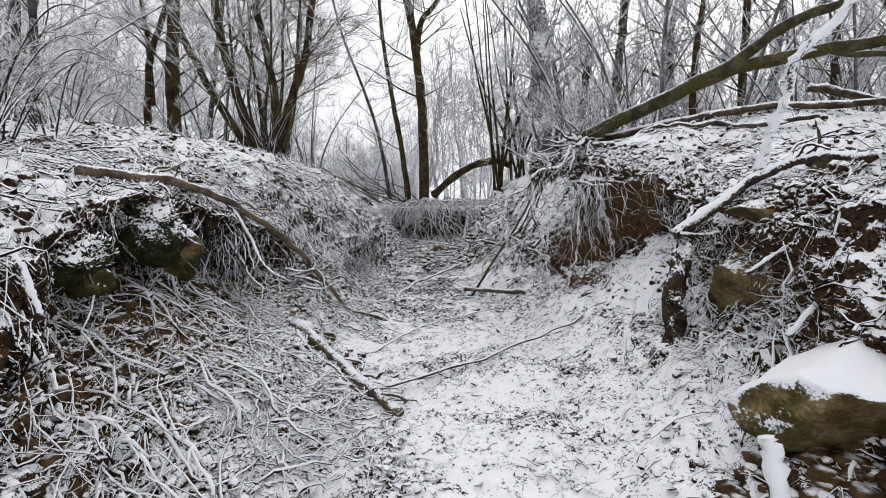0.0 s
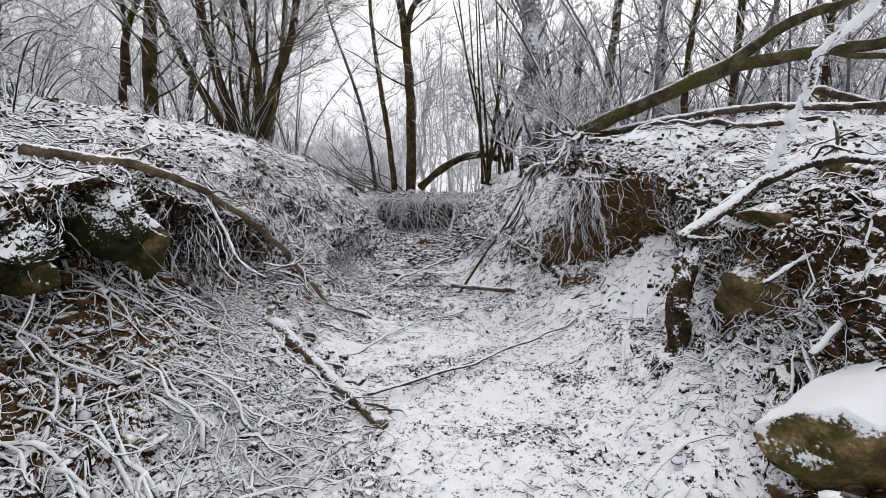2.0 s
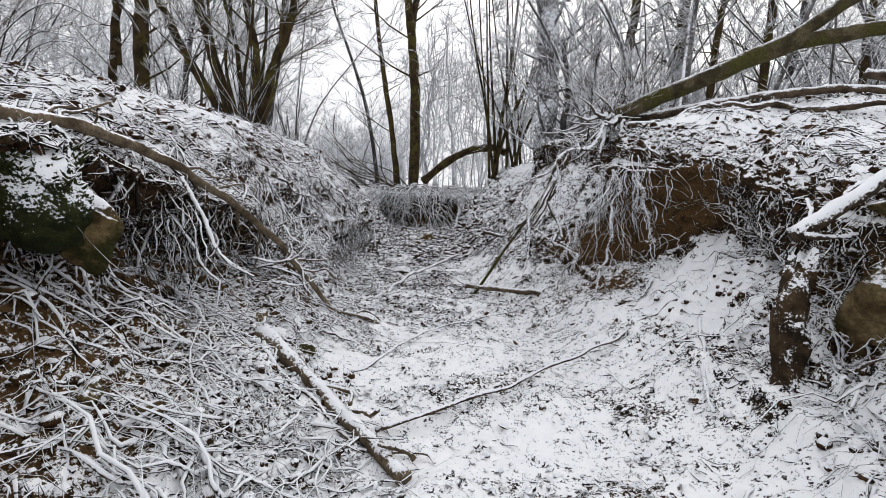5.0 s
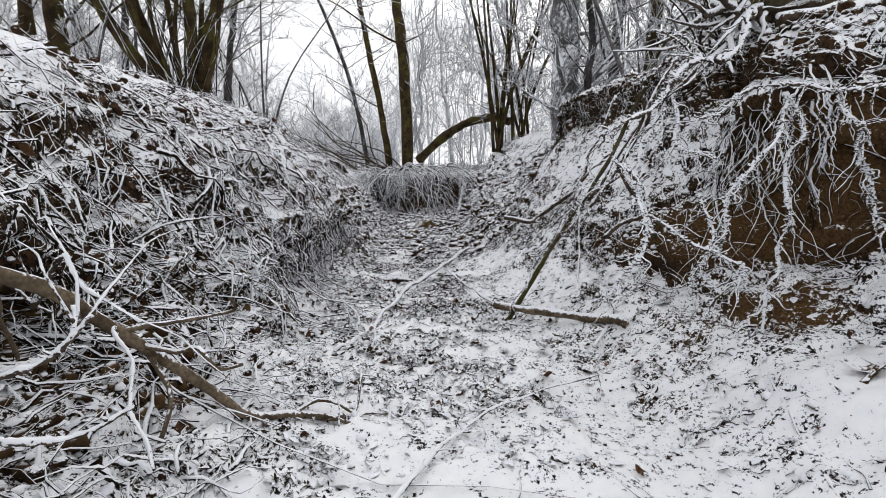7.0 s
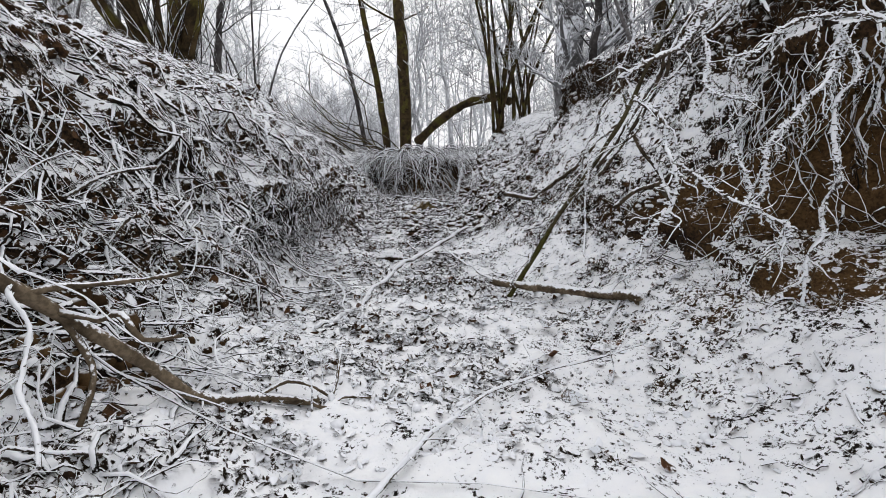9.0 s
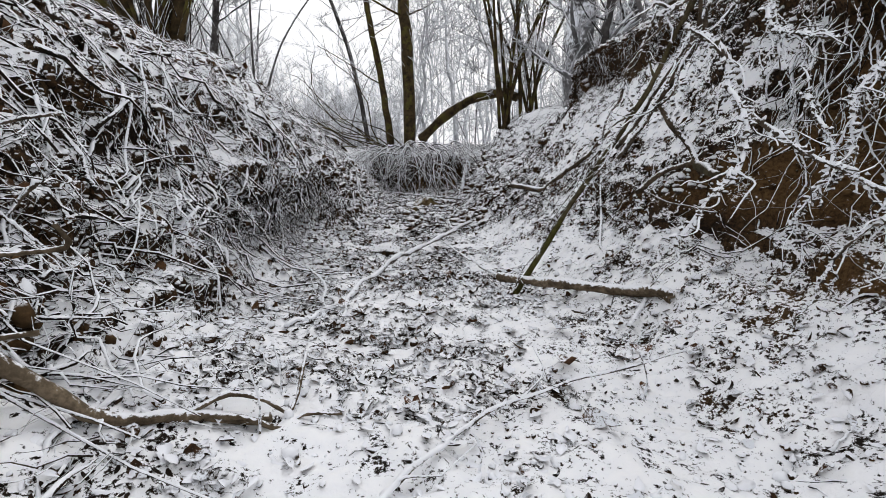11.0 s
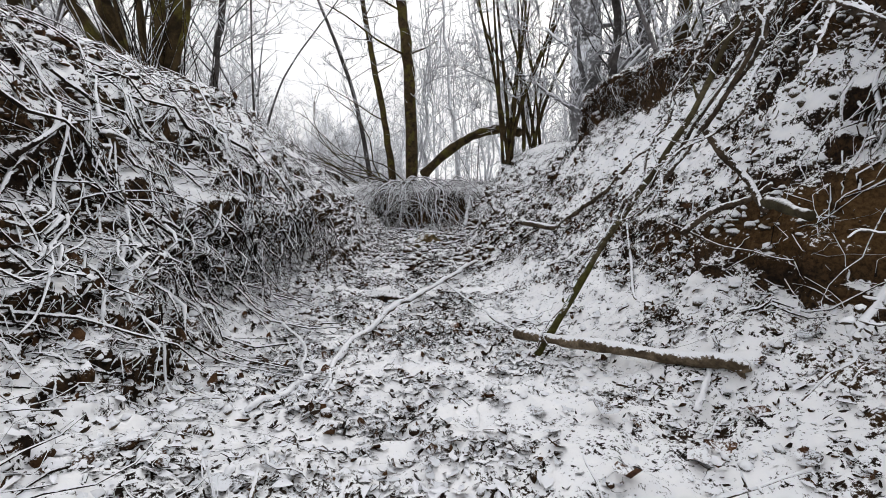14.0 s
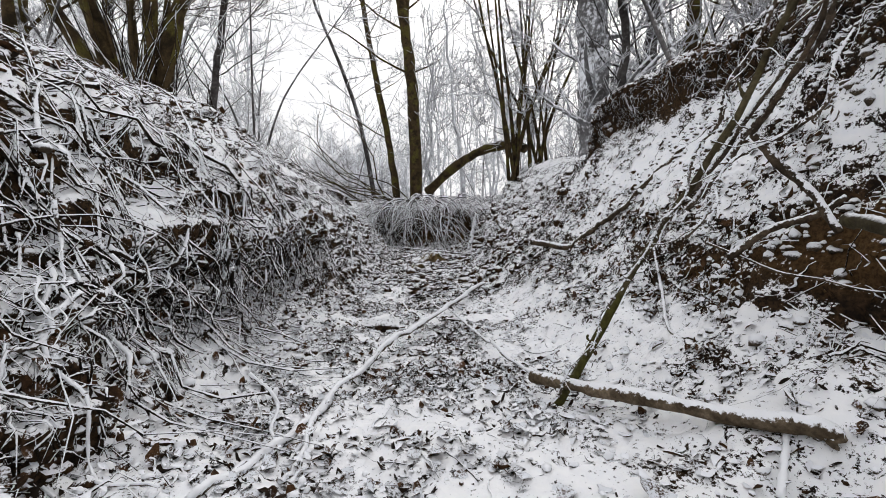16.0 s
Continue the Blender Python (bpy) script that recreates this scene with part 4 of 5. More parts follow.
# ---- rocks ----
def rock(at, size, seed, material, label, turn=0.0, rough=0.16, name="rock", category="rock", group="", tilt=0.0):
    bm = bmesh.new()
    bmesh.ops.create_icosphere(bm, subdivisions=4, radius=1.0)
    rng = random.Random(seed)
    off = Vector((rng.uniform(-50, 50), rng.uniform(-50, 50), rng.uniform(-50, 50)))
    cuts = [(Vector((rng.uniform(-1, 1), rng.uniform(-1, 1), rng.uniform(-0.8, 0.8))).normalized(), rng.uniform(0.42, 0.75)) for _ in range(11)] + [(Vector((0, 0, 1)), 0.7)]
    for v in bm.verts:
        p = v.co.copy()
        for nrm, d in cuts:
            k = p.dot(nrm)
            if k > d:
                p -= nrm * (k - d) * 0.97
        p *= 1 + rough * noise.noise(p * 1.6 + off) + 0.08 * noise.noise(p * 4 + off) + 0.05 * noise.noise(p * 9 + off) + (0.09 if rough > 0.4 else 0.03) * noise.noise(p * 20 + off)
        v.co = Vector((p.x * size[0] * 0.62, p.y * size[1] * 0.62, p.z * size[2] * 0.72))
    me = bpy.data.meshes.new(name)
    bm.to_mesh(me)
    bm.free()
    me.materials.append(material)
    me.polygons.foreach_set("use_smooth", [True] * len(me.polygons))
    ob = tagged(new(name, me), label, category, group)
    ob.matrix_basis = pose(*at, tilt, 0, turn)
    return ob


rock((1.64, 3.55, 0.60), (1.0, 0.6, 0.33), 1, SNOW_ROCK, "big ochre sandstone boulder capped with snow", 12, name="boulder", category="boulder", tilt=18)
rock((2.16, 4.80, 0.86), (0.80, 0.50, 0.50), 2, ROCK, "ochre sandstone block set in the bank", -8)
rock((2.15, 4.85, 1.30), (0.62, 0.45, 0.17), 3, ROCK, "flat sandstone slab jutting from the bank", 5)
rock((2.85, 5.30, 1.56), (0.42, 0.35, 0.24), 4, ROCK, "small mossy sandstone in the bank top", 20)
MOSSY = [
    rock((-1.84, 4.66, 1.19), (0.48, 0.38, 0.38), 5, DARK_ROCK, "mossy brown boulder jutting from the bank", 10, 0.3),
    rock((-1.91, 4.50, 1.35), (0.52, 0.42, 0.34), 6, MOSS, "cushion of frosted green moss on a boulder", 10, 0.45, "moss_cushion", "moss"),
    rock((-1.76, 3.86, 1.04), (0.22, 0.2, 0.18), 7, DARK_ROCK, "small mossy stone in the bank", 40, 0.3),
    rock((-1.68, 3.76, 1.16), (0.32, 0.28, 0.18), 8, MOSS, "cushion of frosted green moss on a stone", 40, 0.45, "moss_cushion", "moss"),
]
for ob in (MOSSY[1], MOSSY[3]):
    rng, tufts = random.Random(61), Soup()
    spots = [v.co.copy() for v in ob.data.vertices if v.co.z > -0.04]
    for _ in range(520):
        p = rng.choice(spots)
        q = p + Vector((rng.uniform(-1, 1), rng.uniform(-1, 1), rng.uniform(0.2, 1.4))) * 0.028
        tufts.tube([p * 0.97, p.lerp(q, 0.6), q], [0.008, 0.006, 0.002], 4, 0.3)
    part("moss_fuzz", tufts, MOSS, ob, "bristling green moss tipped with frost", kind="stuff")
rock((-1.25, 17.2, 0.10), (0.85, 0.5, 0.34), 9, ROCK, "pale snow-dusted stone on the gully floor", 0)
rock((-1.45, 15.9, 0.0), (0.3, 0.3, 0.25), 10, ROCK, "brown stone on the gully floor", 0)
rock((-0.15, 10.7, 0.02), (0.8, 0.6, 0.16), 11, GROUND, "flat stone under smooth snow on the gully floor", 0, 0.1)
rock((-1.12, 10.5, 0.04), (0.5, 0.35, 0.18), 12, GROUND, "flat stone under smooth snow on the gully floor", 30, 0.1)
rock((0.55, 3.0, 0.02), (0.4, 0.3, 0.14), 18, GROUND, "flat stone under smooth snow on the gully floor", 30, 0.1)
rng = random.Random(15)
for k, (x, y) in enumerate([(-1.22, 3.75), (-1.3, 4.35), (-1.5, 4.3), (-1.45, 5.7), (-1.1, 5.6), (-1.35, 5.2), (1.2, 3.2), (1.35, 3.25)]):
    w = rng.uniform(0.08, 0.14)
    rock((x, y, floor_z(x, y) + w * 0.12), (w, w * 0.8, w * 0.6), 30 + k, ROCK, "small brown stone lying among frosted twigs", rng.uniform(0, 180), 0.2, "stone", "stone", "stones in the gully")


# ---- tangles: what nobody could count ----
def scatter(n, y0, y1, i0, i1, length, radius, lift, down, rng, soup, kinks=0.35, rise=0.15):
    """Twigs draped on the ground between two lines of the cross-section; down: how much they follow the slope."""
    for _ in range(n):
        for _ in range(3):
            y, i = rng.uniform(y0, y1), rng.uniform(i0, i1)
            if noise.noise(surface(y, i)[0] * 2.3 + Vector((4, 8, 2))) > rng.uniform(-0.45, 0.25):
                break
        a = section(round(y, 2))
        j = min(max(int(i), 1), COUNT - 3)
        step = max(math.dist(a[j], a[j + 1]), 0.006)
        head = rng.gauss(0, 1 / (0.3 + down)) + (0 if rng.random() < 0.5 else math.pi)
        le = length * rng.choice((0.4, 0.6, 0.8, 1.0, 1.3, 1.8))
        base = lift * rng.uniform(-0.4, 1.0)
        tilt = rng.uniform(-0.4, 1.0) * rise
        side = 1 if i < COUNT / 2 else -1
        q = []
        for k in range(7):
            p, nrm = surface(y, i)
            q.append(p + nrm * (base + tilt * le * k / 6 + rng.uniform(-0.45, 0.45) * lift))
            head += rng.uniform(-1, 1) * kinks
            y += math.sin(head) * le / 6
            i += side * math.cos(head) * le / 6 / step
            i = min(max(i, 2), COUNT - 4)
        r = radius * rng.choice((0.5, 0.7, 0.9, 1.1, 1.5, 2.0))
        soup.tube(q, taper(7, r, r * 0.25, 0.3, le * 90), 4 if r > 0.006 else 3, 0.3)


rng = random.Random(200)
s = Soup()
scatter(1500, 2.6, 12.8, 22, 90, 0.24, 0.0044, 0.035, 1.2, rng, s, 0.5, 0.2)
scatter(900, 2.8, 6.6, 22, 60, 0.36, 0.0055, 0.035, 0.15, rng, s, 0.4, 0.12)
scatter(420, 7.0, 12.0, 28, 84, 0.30, 0.0058, 0.045, 1.2, rng, s, 0.5, 0.2)
scatter(300, 4.0, 12.8, 20, 84, 0.55, 0.0070, 0.05, 1.0, rng, s, 0.2, 0.06)
scatter(2400, 3.0, 12.5, 18, 100, 0.09, 0.0034, 0.015, 0.4, rng, s, 0.7, 0.35)
scatter(1600, 3.0, 10.0, 84, 118, 0.14, 0.0036, 0.015, 0.4, rng, s, 0.6, 0.25)
scatter(1700, 12.5, 23.3, 22, 112, 0.45, 0.009, 0.06, 0.9, rng, s, 0.45, 0.15)
scatter(900, 2.5, 13, 8, 34, 0.5, 0.006, 0.05, 0.2, rng, s, 0.3, 0.1)
scatter(360, 5.6, 11.5, 30, 84, 0.36, 0.0072, 0.05, 1.0, rng, s, 0.55, 0.10)
scatter(420, 2.8, 5.8, 66, 122, 0.34, 0.0062, 0.05, 0.9, rng, s, 0.45, 0.25)
scatter(260, 5.5, 7.0, 80, 114, 0.30, 0.0070, 0.05, 0.5, rng, s, 0.5, 0.3)
scatter(260, 7.6, 9.6, 44, 80, 0.45, 0.0085, 0.06, 1.6, rng, s, 0.3, 0.15)
scatter(900, 2.8, 5.6, 70, 118, 0.10, 0.0046, 0.03, 0.6, rng, s, 0.7, 0.4)
thing("twig_tangle", s, TWIG, "tangle of frosted twigs and roots over the bank", "twigs", kind="stuff")
s = Soup()
scatter(650, 3.0, 8.6, 176, 262, 0.24, 0.0045, 0.03, 0.7, rng, s, 0.5, 0.15)
scatter(1300, 3.0, 6.5, 174, 224, 0.08, 0.0034, 0.015, 0.5, rng, s, 0.7, 0.35)
scatter(1000, 3.0, 9.0, 224, 262, 0.08, 0.0034, 0.015, 0.5, rng, s, 0.7, 0.35)
scatter(500, 9.0, 13.5, 180, 224, 0.12, 0.0036, 0.012, 0.8, rng, s, 0.5, 0.1)
scatter(1000, 9.0, 13.5, 224, 262, 0.14, 0.0038, 0.02, 0.8, rng, s, 0.5, 0.2)
scatter(1200, 13.5, 23.3, 176, 262, 0.4, 0.008, 0.05, 0.8, rng, s, 0.5, 0.15)
scatter(1100, 2.5, 14, 246, 294, 0.26, 0.005, 0.03, 0.2, rng, s, 0.5, 0.1)
scatter(1500, 3.6, 8.6, 244, 288, 0.13, 0.0052, 0.03, 0.4, rng, s, 0.8, 0.3)
scatter(200, 3.6, 8.6, 244, 288, 0.5, 0.008, 0.03, 0.3, rng, s, 0.3, 0.1)
scatter(800, 23.4, 27.0, 40, 250, 0.7, 0.011, 0.12, 0.2, rng, s, 0.3, 0.3)
thing("twig_tangle", s, TWIG, "frosted twigs and roots over the bank", "twigs", kind="stuff")
s = Soup()
scatter(520, 2.2, 13, 112, 172, 0.13, 0.0034, 0.006, 0.0, rng, s, 0.4, 0.1)
scatter(750, 2.0, 5.3, 94, 130, 0.24, 0.0045, 0.02, 0.2, rng, s, 0.4, 0.12)
scatter(420, 2.4, 6.4, 152, 180, 0.12, 0.0036, 0.012, 0.2, rng, s, 0.5, 0.2)
scatter(420, 13, 23, 112, 172, 0.4, 0.009, 0.02, 0.0, rng, s)
thing("floor_twigs", s, TWIG, "small frosted twigs strewn over the gully floor", "twigs", kind="stuff")


s = Soup()
scatter(280, 2.5, 5.0, 82, 124, 0.26, 0.0066, 0.05, 0.5, rng, s, 0.5, 0.22)
scatter(240, 4.0, 6.6, 84, 114, 0.24, 0.0055, 0.05, 0.9, rng, s, 0.5, 0.25)
scatter(380, 4.0, 6.6, 178, 214, 0.22, 0.0052, 0.05, 0.9, rng, s, 0.5, 0.35)
scatter(70, 6.6, 9.2, 182, 214, 0.2, 0.0040, 0.04, 0.6, rng, s, 0.6, 0.3)
thing("twig_tangle", s, RIME, "knobbly rime-white twigs lying over the bank foot", "twigs", kind="stuff")

# long frosted stems that slide down the bank
rng_stem = random.Random(640)
for k in range(46):
    y = rng_stem.uniform(2.9, 6.0) if k < 30 else rng_stem.uniform(6.6, 10.5)
    i = rng_stem.uniform(70, 94) if k < 30 else rng_stem.uniform(46, 80)
    pts = []
    toward, down = rng_stem.uniform(-0.10, 0.05), rng_stem.uniform(2.5, 7.0)
    for j in range(6):
        p, nrm = surface(y, min(i, 128))
        pts.append(p + nrm * (rng_stem.uniform(0.02, 0.07) + (0.05 if j in (0, 5) else 0)))
        y += toward + rng_stem.uniform(-0.05, 0.05)
        i += down * rng_stem.uniform(0.6, 1.3)
    stick("frosted_branch", pts, rng_stem.choice((0.006, 0.008, 0.011)), 0.004, RIME, "knobbly white frosted branch lying down the bank", "branch", 900 + k, 6, 0.05, 4, 6, "frosted branches on the bank", 0.22, False, 0.35, 12)


# crumbs of frozen soil
def ico():
    g = (1 + 5 ** 0.5) / 2
    v = [Vector(p).normalized() for p in ((-1, g, 0), (1, g, 0), (-1, -g, 0), (1, -g, 0), (0, -1, g), (0, 1, g), (0, -1, -g), (0, 1, -g), (g, 0, -1), (g, 0, 1), (-g, 0, -1), (-g, 0, 1))]
    f = [(a, b, c) for a in range(12) for b in range(a + 1, 12) for c in range(b + 1, 12) if max((v[a] - v[b]).length, (v[b] - v[c]).length, (v[a] - v[c]).length) < 1.1]
    return v, [t if (v[t[1]] - v[t[0]]).cross(v[t[2]] - v[t[0]]).dot(v[t[0]]) > 0 else (t[0], t[2], t[1]) for t in f]


ICO_V, ICO_F = ico()


def crumbs(n, y0, y1, i0, i1, size, rng, soup, clump=0.3):
    made = 0
    while made < n:
        y, i = rng.uniform(y0, y1), rng.uniform(i0, i1)
        p, nrm = surface(y, i)
        if noise.noise(p * 2.1 + Vector((1, 5, 9))) + 0.6 * noise.noise(p * 6.0) < rng.uniform(-0.6, 0.5) + clump * 0.2:
            made += 0.3
            continue
        made += 1
        r = size * rng.choice((0.4, 0.5, 0.6, 0.8, 1.0, 1.5))
        c = p + nrm * r * 0.25
        sx, sy, sz = rng.uniform(0.6, 1.5), rng.uniform(0.6, 1.5), rng.uniform(0.6, 1.4)
        st = len(soup.v)
        for q in ICO_V:
            k = r * rng.uniform(0.7, 1.25)
            soup.v.append(c + Vector((q.x * sx * k, q.y * sy * k, q.z * sz * k)))
        soup.f += [(a + st, b + st, d + st) for a, b, d in ICO_F]


hollow = Soup()
for _ in range(420):
    x, y = rng.gauss(1.38, 0.16), rng.gauss(3.28, 0.12)
    c = Vector((x, y, floor_z(x, y) + 0.004))
    st = len(hollow.v)
    k = rng.choice((0.014, 0.02, 0.03, 0.045))
    hollow.v += [c + Vector((q.x * 1.3, q.y * 1.2, q.z * 0.6)) * k * rng.uniform(0.7, 1.3) for q in ICO_V]
    hollow.f += [(a + st, b + st, d + st) for a, b, d in ICO_F]
crumbs(1500, 3.2, 6.0, 78, 97, 0.03, rng, hollow, 0.0)
crumbs(420, 5.8, 7.0, 86, 106, 0.026, rng, hollow, 0.0)
crumbs(420, 6.8, 8.5, 190, 216, 0.013, rng, hollow, 0.0)
thing("bare_soil", hollow, WET_SOIL, "bare brown soil sheltered below boulders and the undercut", "soil", kind="stuff")
CRUMB = frosted("frozen_soil_crumb", (0.020, 0.011, 0.006), (0.090, 0.048, 0.021), 0.38, 0.66, 160.0, 2.2, bump=0.006)
s = Soup()
crumbs(4600, 2.5, 12.5, 20, 112, 0.019, rng, s)
crumbs(2200, 2.8, 5.6, 84, 122, 0.02, rng, s)
crumbs(1300, 2.5, 6.4, 172, 226, 0.017, rng, s)
crumbs(2200, 2.5, 8.4, 226, 262, 0.019, rng, s)
crumbs(250, 9.4, 14, 176, 210, 0.016, rng, s)
crumbs(300, 8.4, 14, 236, 262, 0.018, rng, s)
crumbs(350, 2.2, 12.5, 112, 172, 0.013, rng, s, 0.8)
crumbs(700, 5.8, 8.6, 124, 180, 0.006, rng, s, 0.3)
crumbs(2400, 3.0, 11.0, 248, 288, 0.026, rng, s, 0.0)
crumbs(1300, 3.0, 12.0, 12, 40, 0.026, rng, s, 0.0)
crumbs(1500, 12.5, 23, 60, 230, 0.06, rng, s)
SNOW_CRUMB = frosted("snow_lump", (0.05, 0.04, 0.03), (0.12, 0.09, 0.06), -0.35, 0.15, 120.0, 1.2, bump=0.004)
lumps = Soup()
crumbs(2200, 2.2, 12.5, 110, 174, 0.013, rng, lumps, 0.0)
crumbs(900, 8.4, 13, 174, 224, 0.017, rng, lumps, 0.0)
crumbs(2200, 6.0, 8.2, 30, 112, 0.012, rng, lumps, 0.0)
crumbs(2600, 8.2, 11.5, 30, 112, 0.018, rng, lumps, 0.0)
crumbs(1500, 3.0, 6.2, 84, 116, 0.016, rng, lumps, 0.0)
crumbs(1300, 8.3, 11.0, 196, 264, 0.017, rng, lumps, 0.0)
crumbs(700, 6.8, 9.2, 244, 264, 0.022, rng, lumps, 0.0)
thing("snow_lumps", lumps, SNOW_CRUMB, "small soft lumps of snow over gully floor and banks", "snow", kind="stuff")
thing("soil_crumbs", s, CRUMB, "frosted crumbs of frozen brown soil", "soil", kind="stuff")


def curtain(n, y0, y1, i0, i1, drop, radius, out, rng, soup, rise=0.25):
    """Fine roots that hang over an edge."""
    for _ in range(n):
        y = rng.uniform(y0, y1)
        for _ in range(4):
            if noise.noise(Vector((y * 3.1, y0, 2.0))) + 0.6 * noise.noise(Vector((y * 9.0, y1, 5.0))) > rng.uniform(-0.3, 0.5):
                break
            y = rng.uniform(y0, y1)
        p, nrm = surface(y, rng.uniform(i0, i1))
        d = Vector((nrm.x * out, rng.uniform(-0.4, 0.3), rise)).normalized()
        le = drop * rng.uniform(0.4, 1.3)
        q = [p - nrm * 0.04]
        for j in range(11):
            d = (d * 0.7 + Vector((rng.uniform(-0.6, 0.6), rng.uniform(-0.62, 0.62), -0.42))).normalized()
            q.append(q[-1] + d * le / 11)
        r = radius * rng.choice((0.6, 0.8, 1.0, 1.3, 2.2))
        soup.tube(q, taper(12, r, r * 0.4), 4, 0.35)


for args, label in [
    ((300, 7.9, 11.2, 56, 74, 0.55, 0.0042, 0.6), "curtain of fine frosted roots hanging over the bank"),
    ((130, 4.5, 6.9, 60, 80, 0.6, 0.0040, 0.3), "frosted roots hanging over the undercut"),
    ((34, 4.7, 6.3, 60, 76, 0.8, 0.0058, 0.3), "knobbly rime-covered roots hanging over the undercut"),
    ((22, 2.9, 4.2, 60, 80, 0.55, 0.0055, 0.4), "knobbly rime-covered roots hanging over the undercut"),
    ((50, 3.0, 4.2, 52, 66, 0.4, 0.0035, 0.6), "frosted roots hanging over the undercut"),
    ((100, 7.4, 8.5, 212, 230, 0.5, 0.0034, 0.35), "frosted roots hanging over bare soil"),
    ((80, 7.5, 8.5, 206, 224, 0.85, 0.0042, 0.3), "long rime-covered roots hanging over bare soil"),
    ((50, 7.2, 8.3, 220, 236, 0.75, 0.0055, 0.4), "knobbly rime-covered roots hanging over bare soil"),
    ((260, 8.8, 13.4, 238, 254, 0.34, 0.0034, 0.4), "short frosted roots along the bank edge"),
    ((120, 4.2, 6.4, 214, 232, 0.3, 0.0035, 0.5), "short frosted roots along the bank edge"),
]:
    s = Soup()
    curtain(*args, rng, s, -0.15)
    thing("root_curtain", s, RIME if "rime" in label else TWIG, label, "roots", kind="stuff")

s = Soup()
for k in range(340):
    x = rng.gauss(-2.3, 1.0) if k % 3 else rng.uniform(-5.2, 0.4)
    p = Vector((x, 23.15 + rng.uniform(-0.15, 0.4), 1.98 - 0.10 * abs(x + 2.1) + (rng.uniform(-0.35, 0.12) if k % 5 < 2 else rng.uniform(-1.4, 0.1))))
    d = Vector(((x + 2.1) * 0.8 + rng.uniform(-1.3, 1.3), -0.8, rng.uniform(-0.3, 0.9))).normalized()
    q = [p]
    le = rng.choice((0.06, 0.1, 0.16, 0.22, 0.28))
    for j in range(9):
        d = (d * 0.9 + Vector((rng.uniform(-0.3, 0.3), rng.uniform(-0.12, 0.2), rng.uniform(-0.5, -0.02)))).normalized()
        q.append(q[-1] + d * le)
    r = rng.choice((0.009, 0.012, 0.016, 0.024, 0.034))
    s.tube(q, taper(10, r, r * 0.4), 4, 0.2)
thing("root_curtain", s, TWIG, "mass of frosted roots drooping over the gully head", "roots", kind="stuff")

# thin arching shoots left of the tree at the gully head
s = Soup()
for k in range(14):
    p = Vector((-2.7 - 1.9 * rng.random(), 25 + rng.uniform(-1, 1.5), 1.9))
    d = Vector((rng.uniform(-1.5, -0.5), rng.uniform(-0.3, 0.3), rng.uniform(0.5, 1.0))).normalized()
    q = [p]
    for j in range(8):
        d = (d + Vector((rng.uniform(-0.45, 0.35), rng.uniform(-0.2, 0.2), rng.uniform(-0.38, 0.32)))).normalized()
        q.append(q[-1] + d * rng.uniform(0.4, 0.85))
        if j > 2:
            e = (d + Vector((rng.uniform(-0.6, 0.6), 0, rng.uniform(-0.2, 0.9)))).normalized()
            s.tube([q[-1], q[-1] + e * 0.4, q[-1] + e * 0.8 + Vector((0, 0, rng.uniform(-0.1, 0.25)))], [0.014, 0.011, 0.006], 3)
    s.tube(q, taper(9, 0.034, 0.012), 5)
thing("arching_shoots", s, BARK, "thin arching bare shoots by the gully head", "shoots", kind="stuff")


# ---- leaves ----
def litter(n, y0, y1, i0, i1, size, rng, soup, tilt=0.5, slim=(0.35, 0.8), clump=0.0):
    """Leaves that lie in drifts: clump is how bare the ground between the drifts is."""
    made = 0
    while made < n:
        y, i = rng.uniform(y0, y1), rng.uniform(i0, i1)
        if y < 8.3 and i > 142 and rng.random() < 0.65:
            made += 0.4
            continue
        p, nrm = surface(y, i)
        if noise.noise(p * 1.7 + Vector((4, 7, 0))) + 0.7 * noise.noise(p * 5.0) < rng.uniform(-0.5, 0.5) * (1 - clump) + 0.25 * clump:
            made += 0.25
            continue
        made += 1
        nn = (nrm + Vector((rng.uniform(-1, 1), rng.uniform(-1, 1), rng.uniform(-0.3, 0.6))) * tilt).normalized()
        a = nn.orthogonal().normalized()
        a.rotate(Matrix.Rotation(rng.uniform(0, 6.283), 3, nn))
        le = size * rng.uniform(0.45, 1.5)
        soup.leaf(p + nrm * le * 0.08, a, nn.cross(a), nn, le, le * rng.uniform(*slim), le * rng.uniform(-0.2, 0.35), rng)


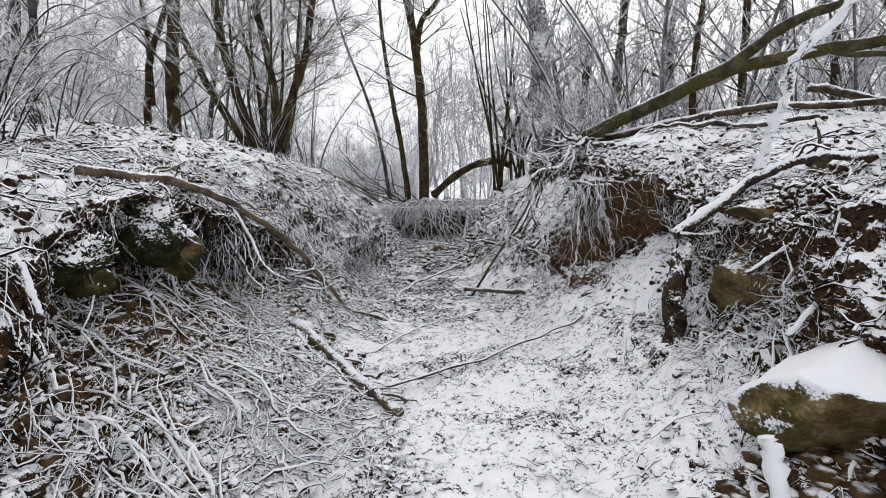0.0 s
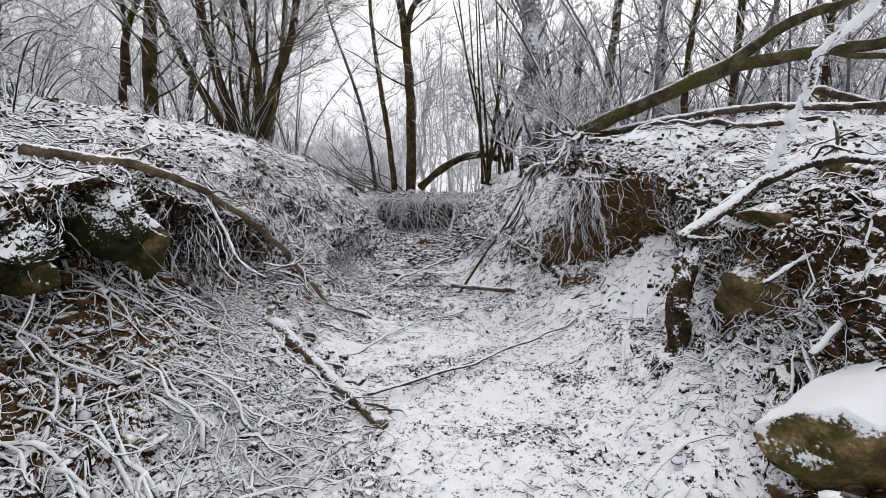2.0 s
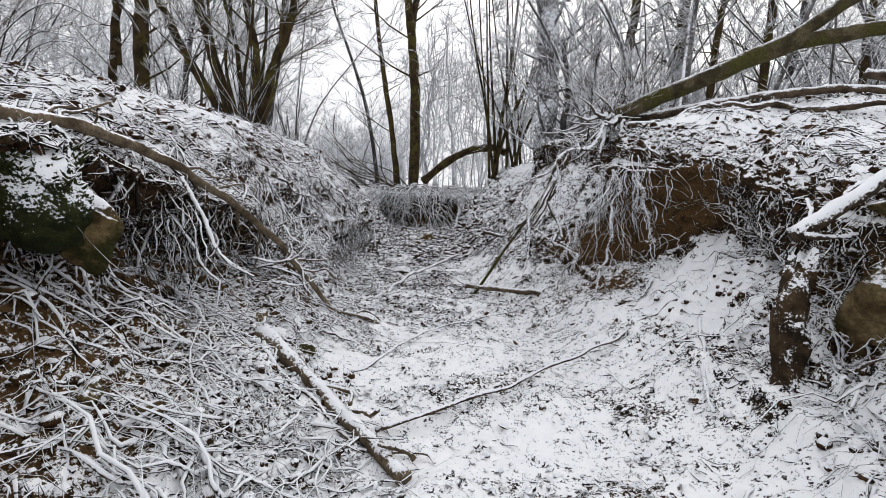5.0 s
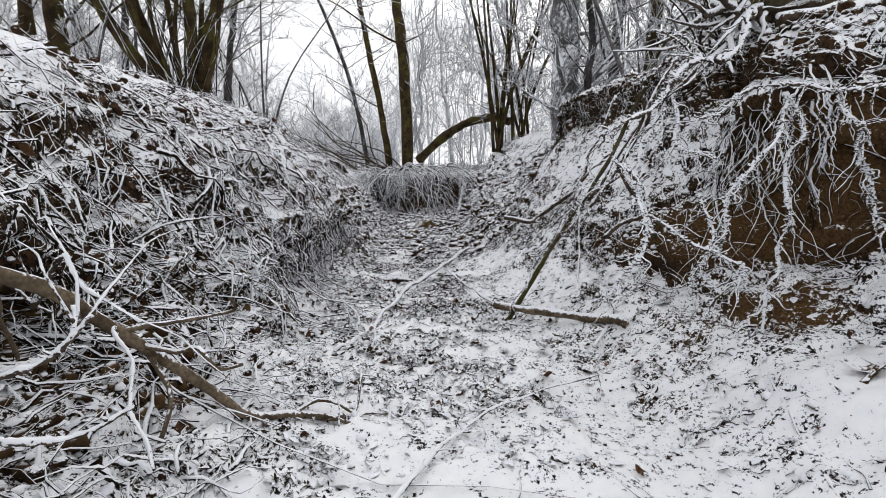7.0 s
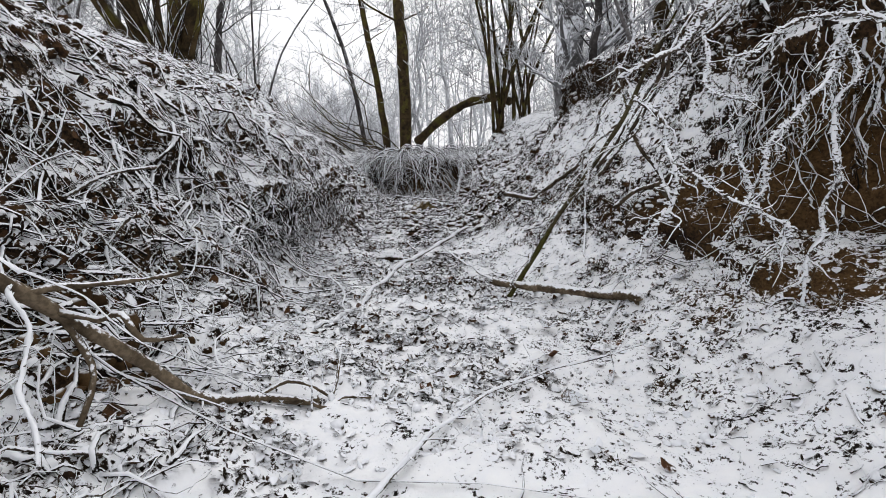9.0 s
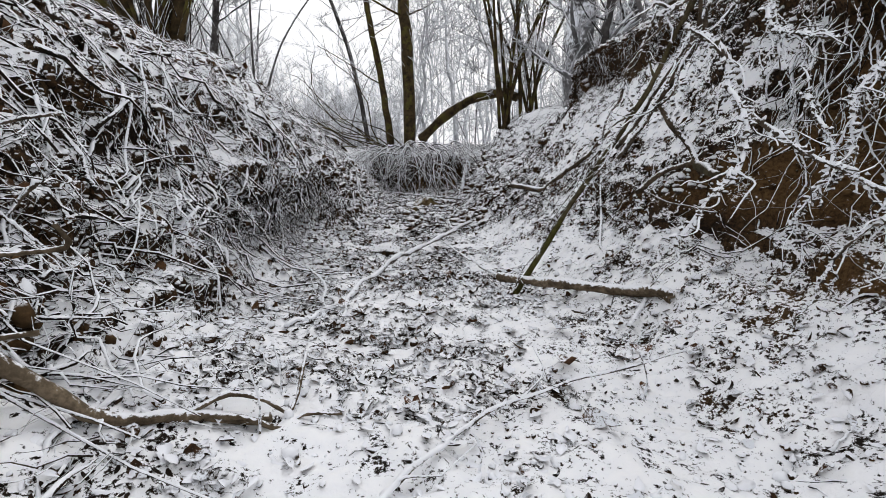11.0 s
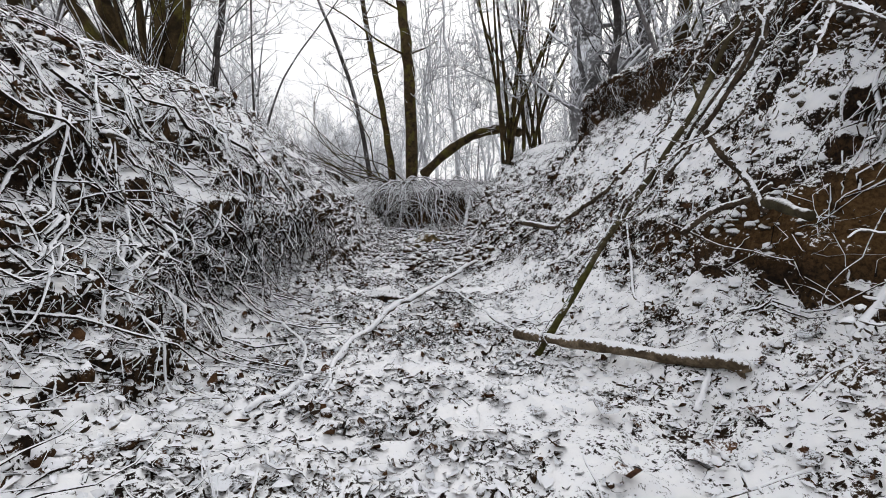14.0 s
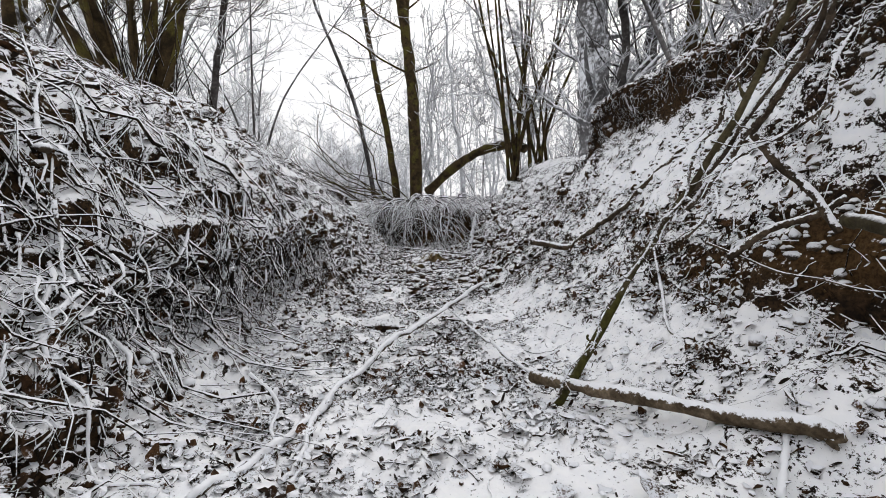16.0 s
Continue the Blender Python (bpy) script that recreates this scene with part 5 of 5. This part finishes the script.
DARK_LEAF = frosted("dark_dead_leaf", (0.010, 0.007, 0.005), (0.036, 0.024, 0.016), 0.8, 1.15, 40.0, 0.9, bump=0.003)
for mat, counts, slim, k, label in ((LEAF, (1500, 2200, 2000, 2200), (0.4, 0.85), 1.0, "frosted fallen leaves"), (DARK_LEAF, (6800, 6200, 2400, 2400), (0.15, 0.45), 0.7, "dark curled fallen leaves")):
    s = Soup()
    litter(counts[0], 2.0, 7.4, 108, 176, 0.045 * k, rng, s, 0.55, slim, 0.6)
    litter(counts[1], 7.2, 12.5, 108, 184, 0.046 * k, rng, s, 0.6, slim, 0.3)
    litter(counts[1], 7.6, 11.8, 108, 150, 0.055 * k, rng, s, 0.7, slim, 0.1)
    litter(counts[2], 3, 13, 40, 110, 0.07 * k, rng, s, 0.7, slim)
    litter(counts[3] // 3, 3, 6.6, 174, 222, 0.05 * k, rng, s, 0.7, slim)
    litter(counts[3] // 2, 9.2, 14, 174, 206, 0.06 * k, rng, s, 0.7, slim)
    litter(counts[3] // 3, 3, 14, 236, 262, 0.06 * k, rng, s, 0.7, slim)
    litter(counts[0], 12, 23, 100, 190, 0.12 * k, rng, s, 0.6, slim)
    litter(1500, 3, 11, 246, 292, 0.08 * k, rng, s, 0.7, slim)
    litter(1100, 3, 12, 10, 42, 0.09 * k, rng, s, 0.7, slim)
    thing("leaf_litter", s, mat, label + " strewn over the gully", "leaves", kind="stuff")

def snowed_litter(n, y0, y1, i0, i1, size, rng, soup, bare=0.0):
    """Leaves with snow on their backs, thickest in the drifts."""
    made = 0
    while made < n:
        y, i = rng.uniform(y0, y1), rng.uniform(i0, i1)
        if y < 8.3 and i > 142 and rng.random() < 0.65:
            made += 0.4
            continue
        p, nrm = surface(y, i)
        if noise.noise(p * 1.7 + Vector((4, 7, 0))) + 0.7 * noise.noise(p * 5.0) < rng.uniform(-0.4, 0.3) + bare:
            made += 0.2
            continue
        made += 1
        nn = (nrm + Vector((rng.uniform(-1, 1), rng.uniform(-1, 1), 0.5)) * rng.uniform(0.05, 0.42)).normalized()
        a = nn.orthogonal().normalized()
        a.rotate(Matrix.Rotation(rng.uniform(0, 6.283), 3, nn))
        le = size * rng.uniform(0.55, 1.4)
        soup.blade(p + nrm * rng.uniform(0.002, 0.014), a, nn.cross(a), nn, le, le * rng.uniform(0.35, 0.65), rng)


s = Soup()
snowed_litter(1500, 2.0, 7.2, 108, 178, 0.045, rng, s, 0.15)
snowed_litter(3000, 6.6, 12.5, 108, 186, 0.05, rng, s, 0.05)
snowed_litter(2000, 8.8, 14.0, 176, 216, 0.06, rng, s)
snowed_litter(2400, 3.0, 12.0, 60, 110, 0.06, rng, s)
snowed_litter(1800, 12.0, 22.5, 104, 200, 0.13, rng, s)
thing("leaf_litter", s, SNOW_LEAF, "curled dead leaves with snow on their backs", "leaves", kind="stuff")

# larger leaves that can be told apart
BROWN_LEAF = frosted("russet_leaf", (0.045, 0.02, 0.012), (0.16, 0.075, 0.035), 0.7, 1.0, 90.0, 1.6, bump=0.003)
for k in range(70):
    y, i = rng.uniform(6.8, 11.5), rng.uniform(112, 180)
    p, nrm = surface(y, i)
    s = Soup()
    nn = (nrm + Vector((rng.uniform(-1, 1), rng.uniform(-1, 1), 0.3)) * 0.45).normalized()
    a = nn.orthogonal().normalized()
    a.rotate(Matrix.Rotation(rng.uniform(0, 6.283), 3, nn))
    le = rng.uniform(0.06, 0.12)
    s.leaf(p + nrm * 0.015, a, nn.cross(a), nn, le, le * rng.uniform(0.55, 0.9), le * rng.uniform(0.1, 0.3), rng)
    russet = k % 3 == 0
    thing("fallen_leaf", s, BROWN_LEAF if russet else LEAF, "curled russet dead leaf with little frost" if russet else "curled dead leaf whitened by frost", "leaf", "larger leaves on the gully floor")

# small upright twigs and scraps on the floor
for k, (p, h) in enumerate([((-0.89, 6.89, 0.05), 0.22), ((-0.42, 3.70, 0.05), 0.14), ((-1.15, 8.23, 0.05), 0.2), ((-0.92, 7.14, 0.05), 0.22), ((-0.18, 6.81, 0.05), 0.12), ((-0.12, 4.09, 0.05), 0.08), ((0.84, 8.08, 0.15), 0.16), ((0.51, 7.31, 0.10), 0.2)]):
    x, y = p[0], p[1]
    z = floor_z(x, y)
    stick("upright_twig", [(x, y, z - 0.03), (x + 0.01, y, z + h * 0.5), (x - 0.015, y + 0.01, z + h)], 0.005, 0.003, RIME, "small frosted twig standing in the snow", "twig", 80 + k, 4, 0.01, 2, 5, "twigs standing in the snow", 0.06, False)
for k, (p, le) in enumerate([((1.37, 6.66, 0.20), 0.17), ((1.49, 6.83, 0.25), 0.15), ((0.45, 6.60, 0.06), 0.1), ((0.89, 8.15, 0.20), 0.16), ((-0.97, 8.27, 0.05), 0.13), ((0.79, 7.74, 0.20), 0.16), ((0.54, 7.38, 0.10), 0.09), ((-0.41, 7.21, 0.05), 0.08), ((0.78, 7.49, 0.12), 0.09), ((-0.86, 9.12, 0.05), 0.09), ((-0.27, 4.17, 0.05), 0.08), ((-2.67, 4.60, 1.54), 0.16)]):
    s = Soup()
    x, y = p[0], p[1]
    nn = Vector((rng.uniform(-0.4, 0.4), rng.uniform(-0.7, 0.0), 1)).normalized()
    a = nn.orthogonal().normalized()
    a.rotate(Matrix.Rotation(rng.uniform(0, 6.283), 3, nn))
    le *= 0.65
    s.leaf(Vector((x, y, floor_z(x, y) + le * 0.15)), a, nn.cross(a), nn, le, le * 0.7, le * 0.28, rng)
    thing("fallen_leaf", s, BROWN_LEAF, "large curled brown leaf with little frost", "leaf", "larger leaves on the gully floor")
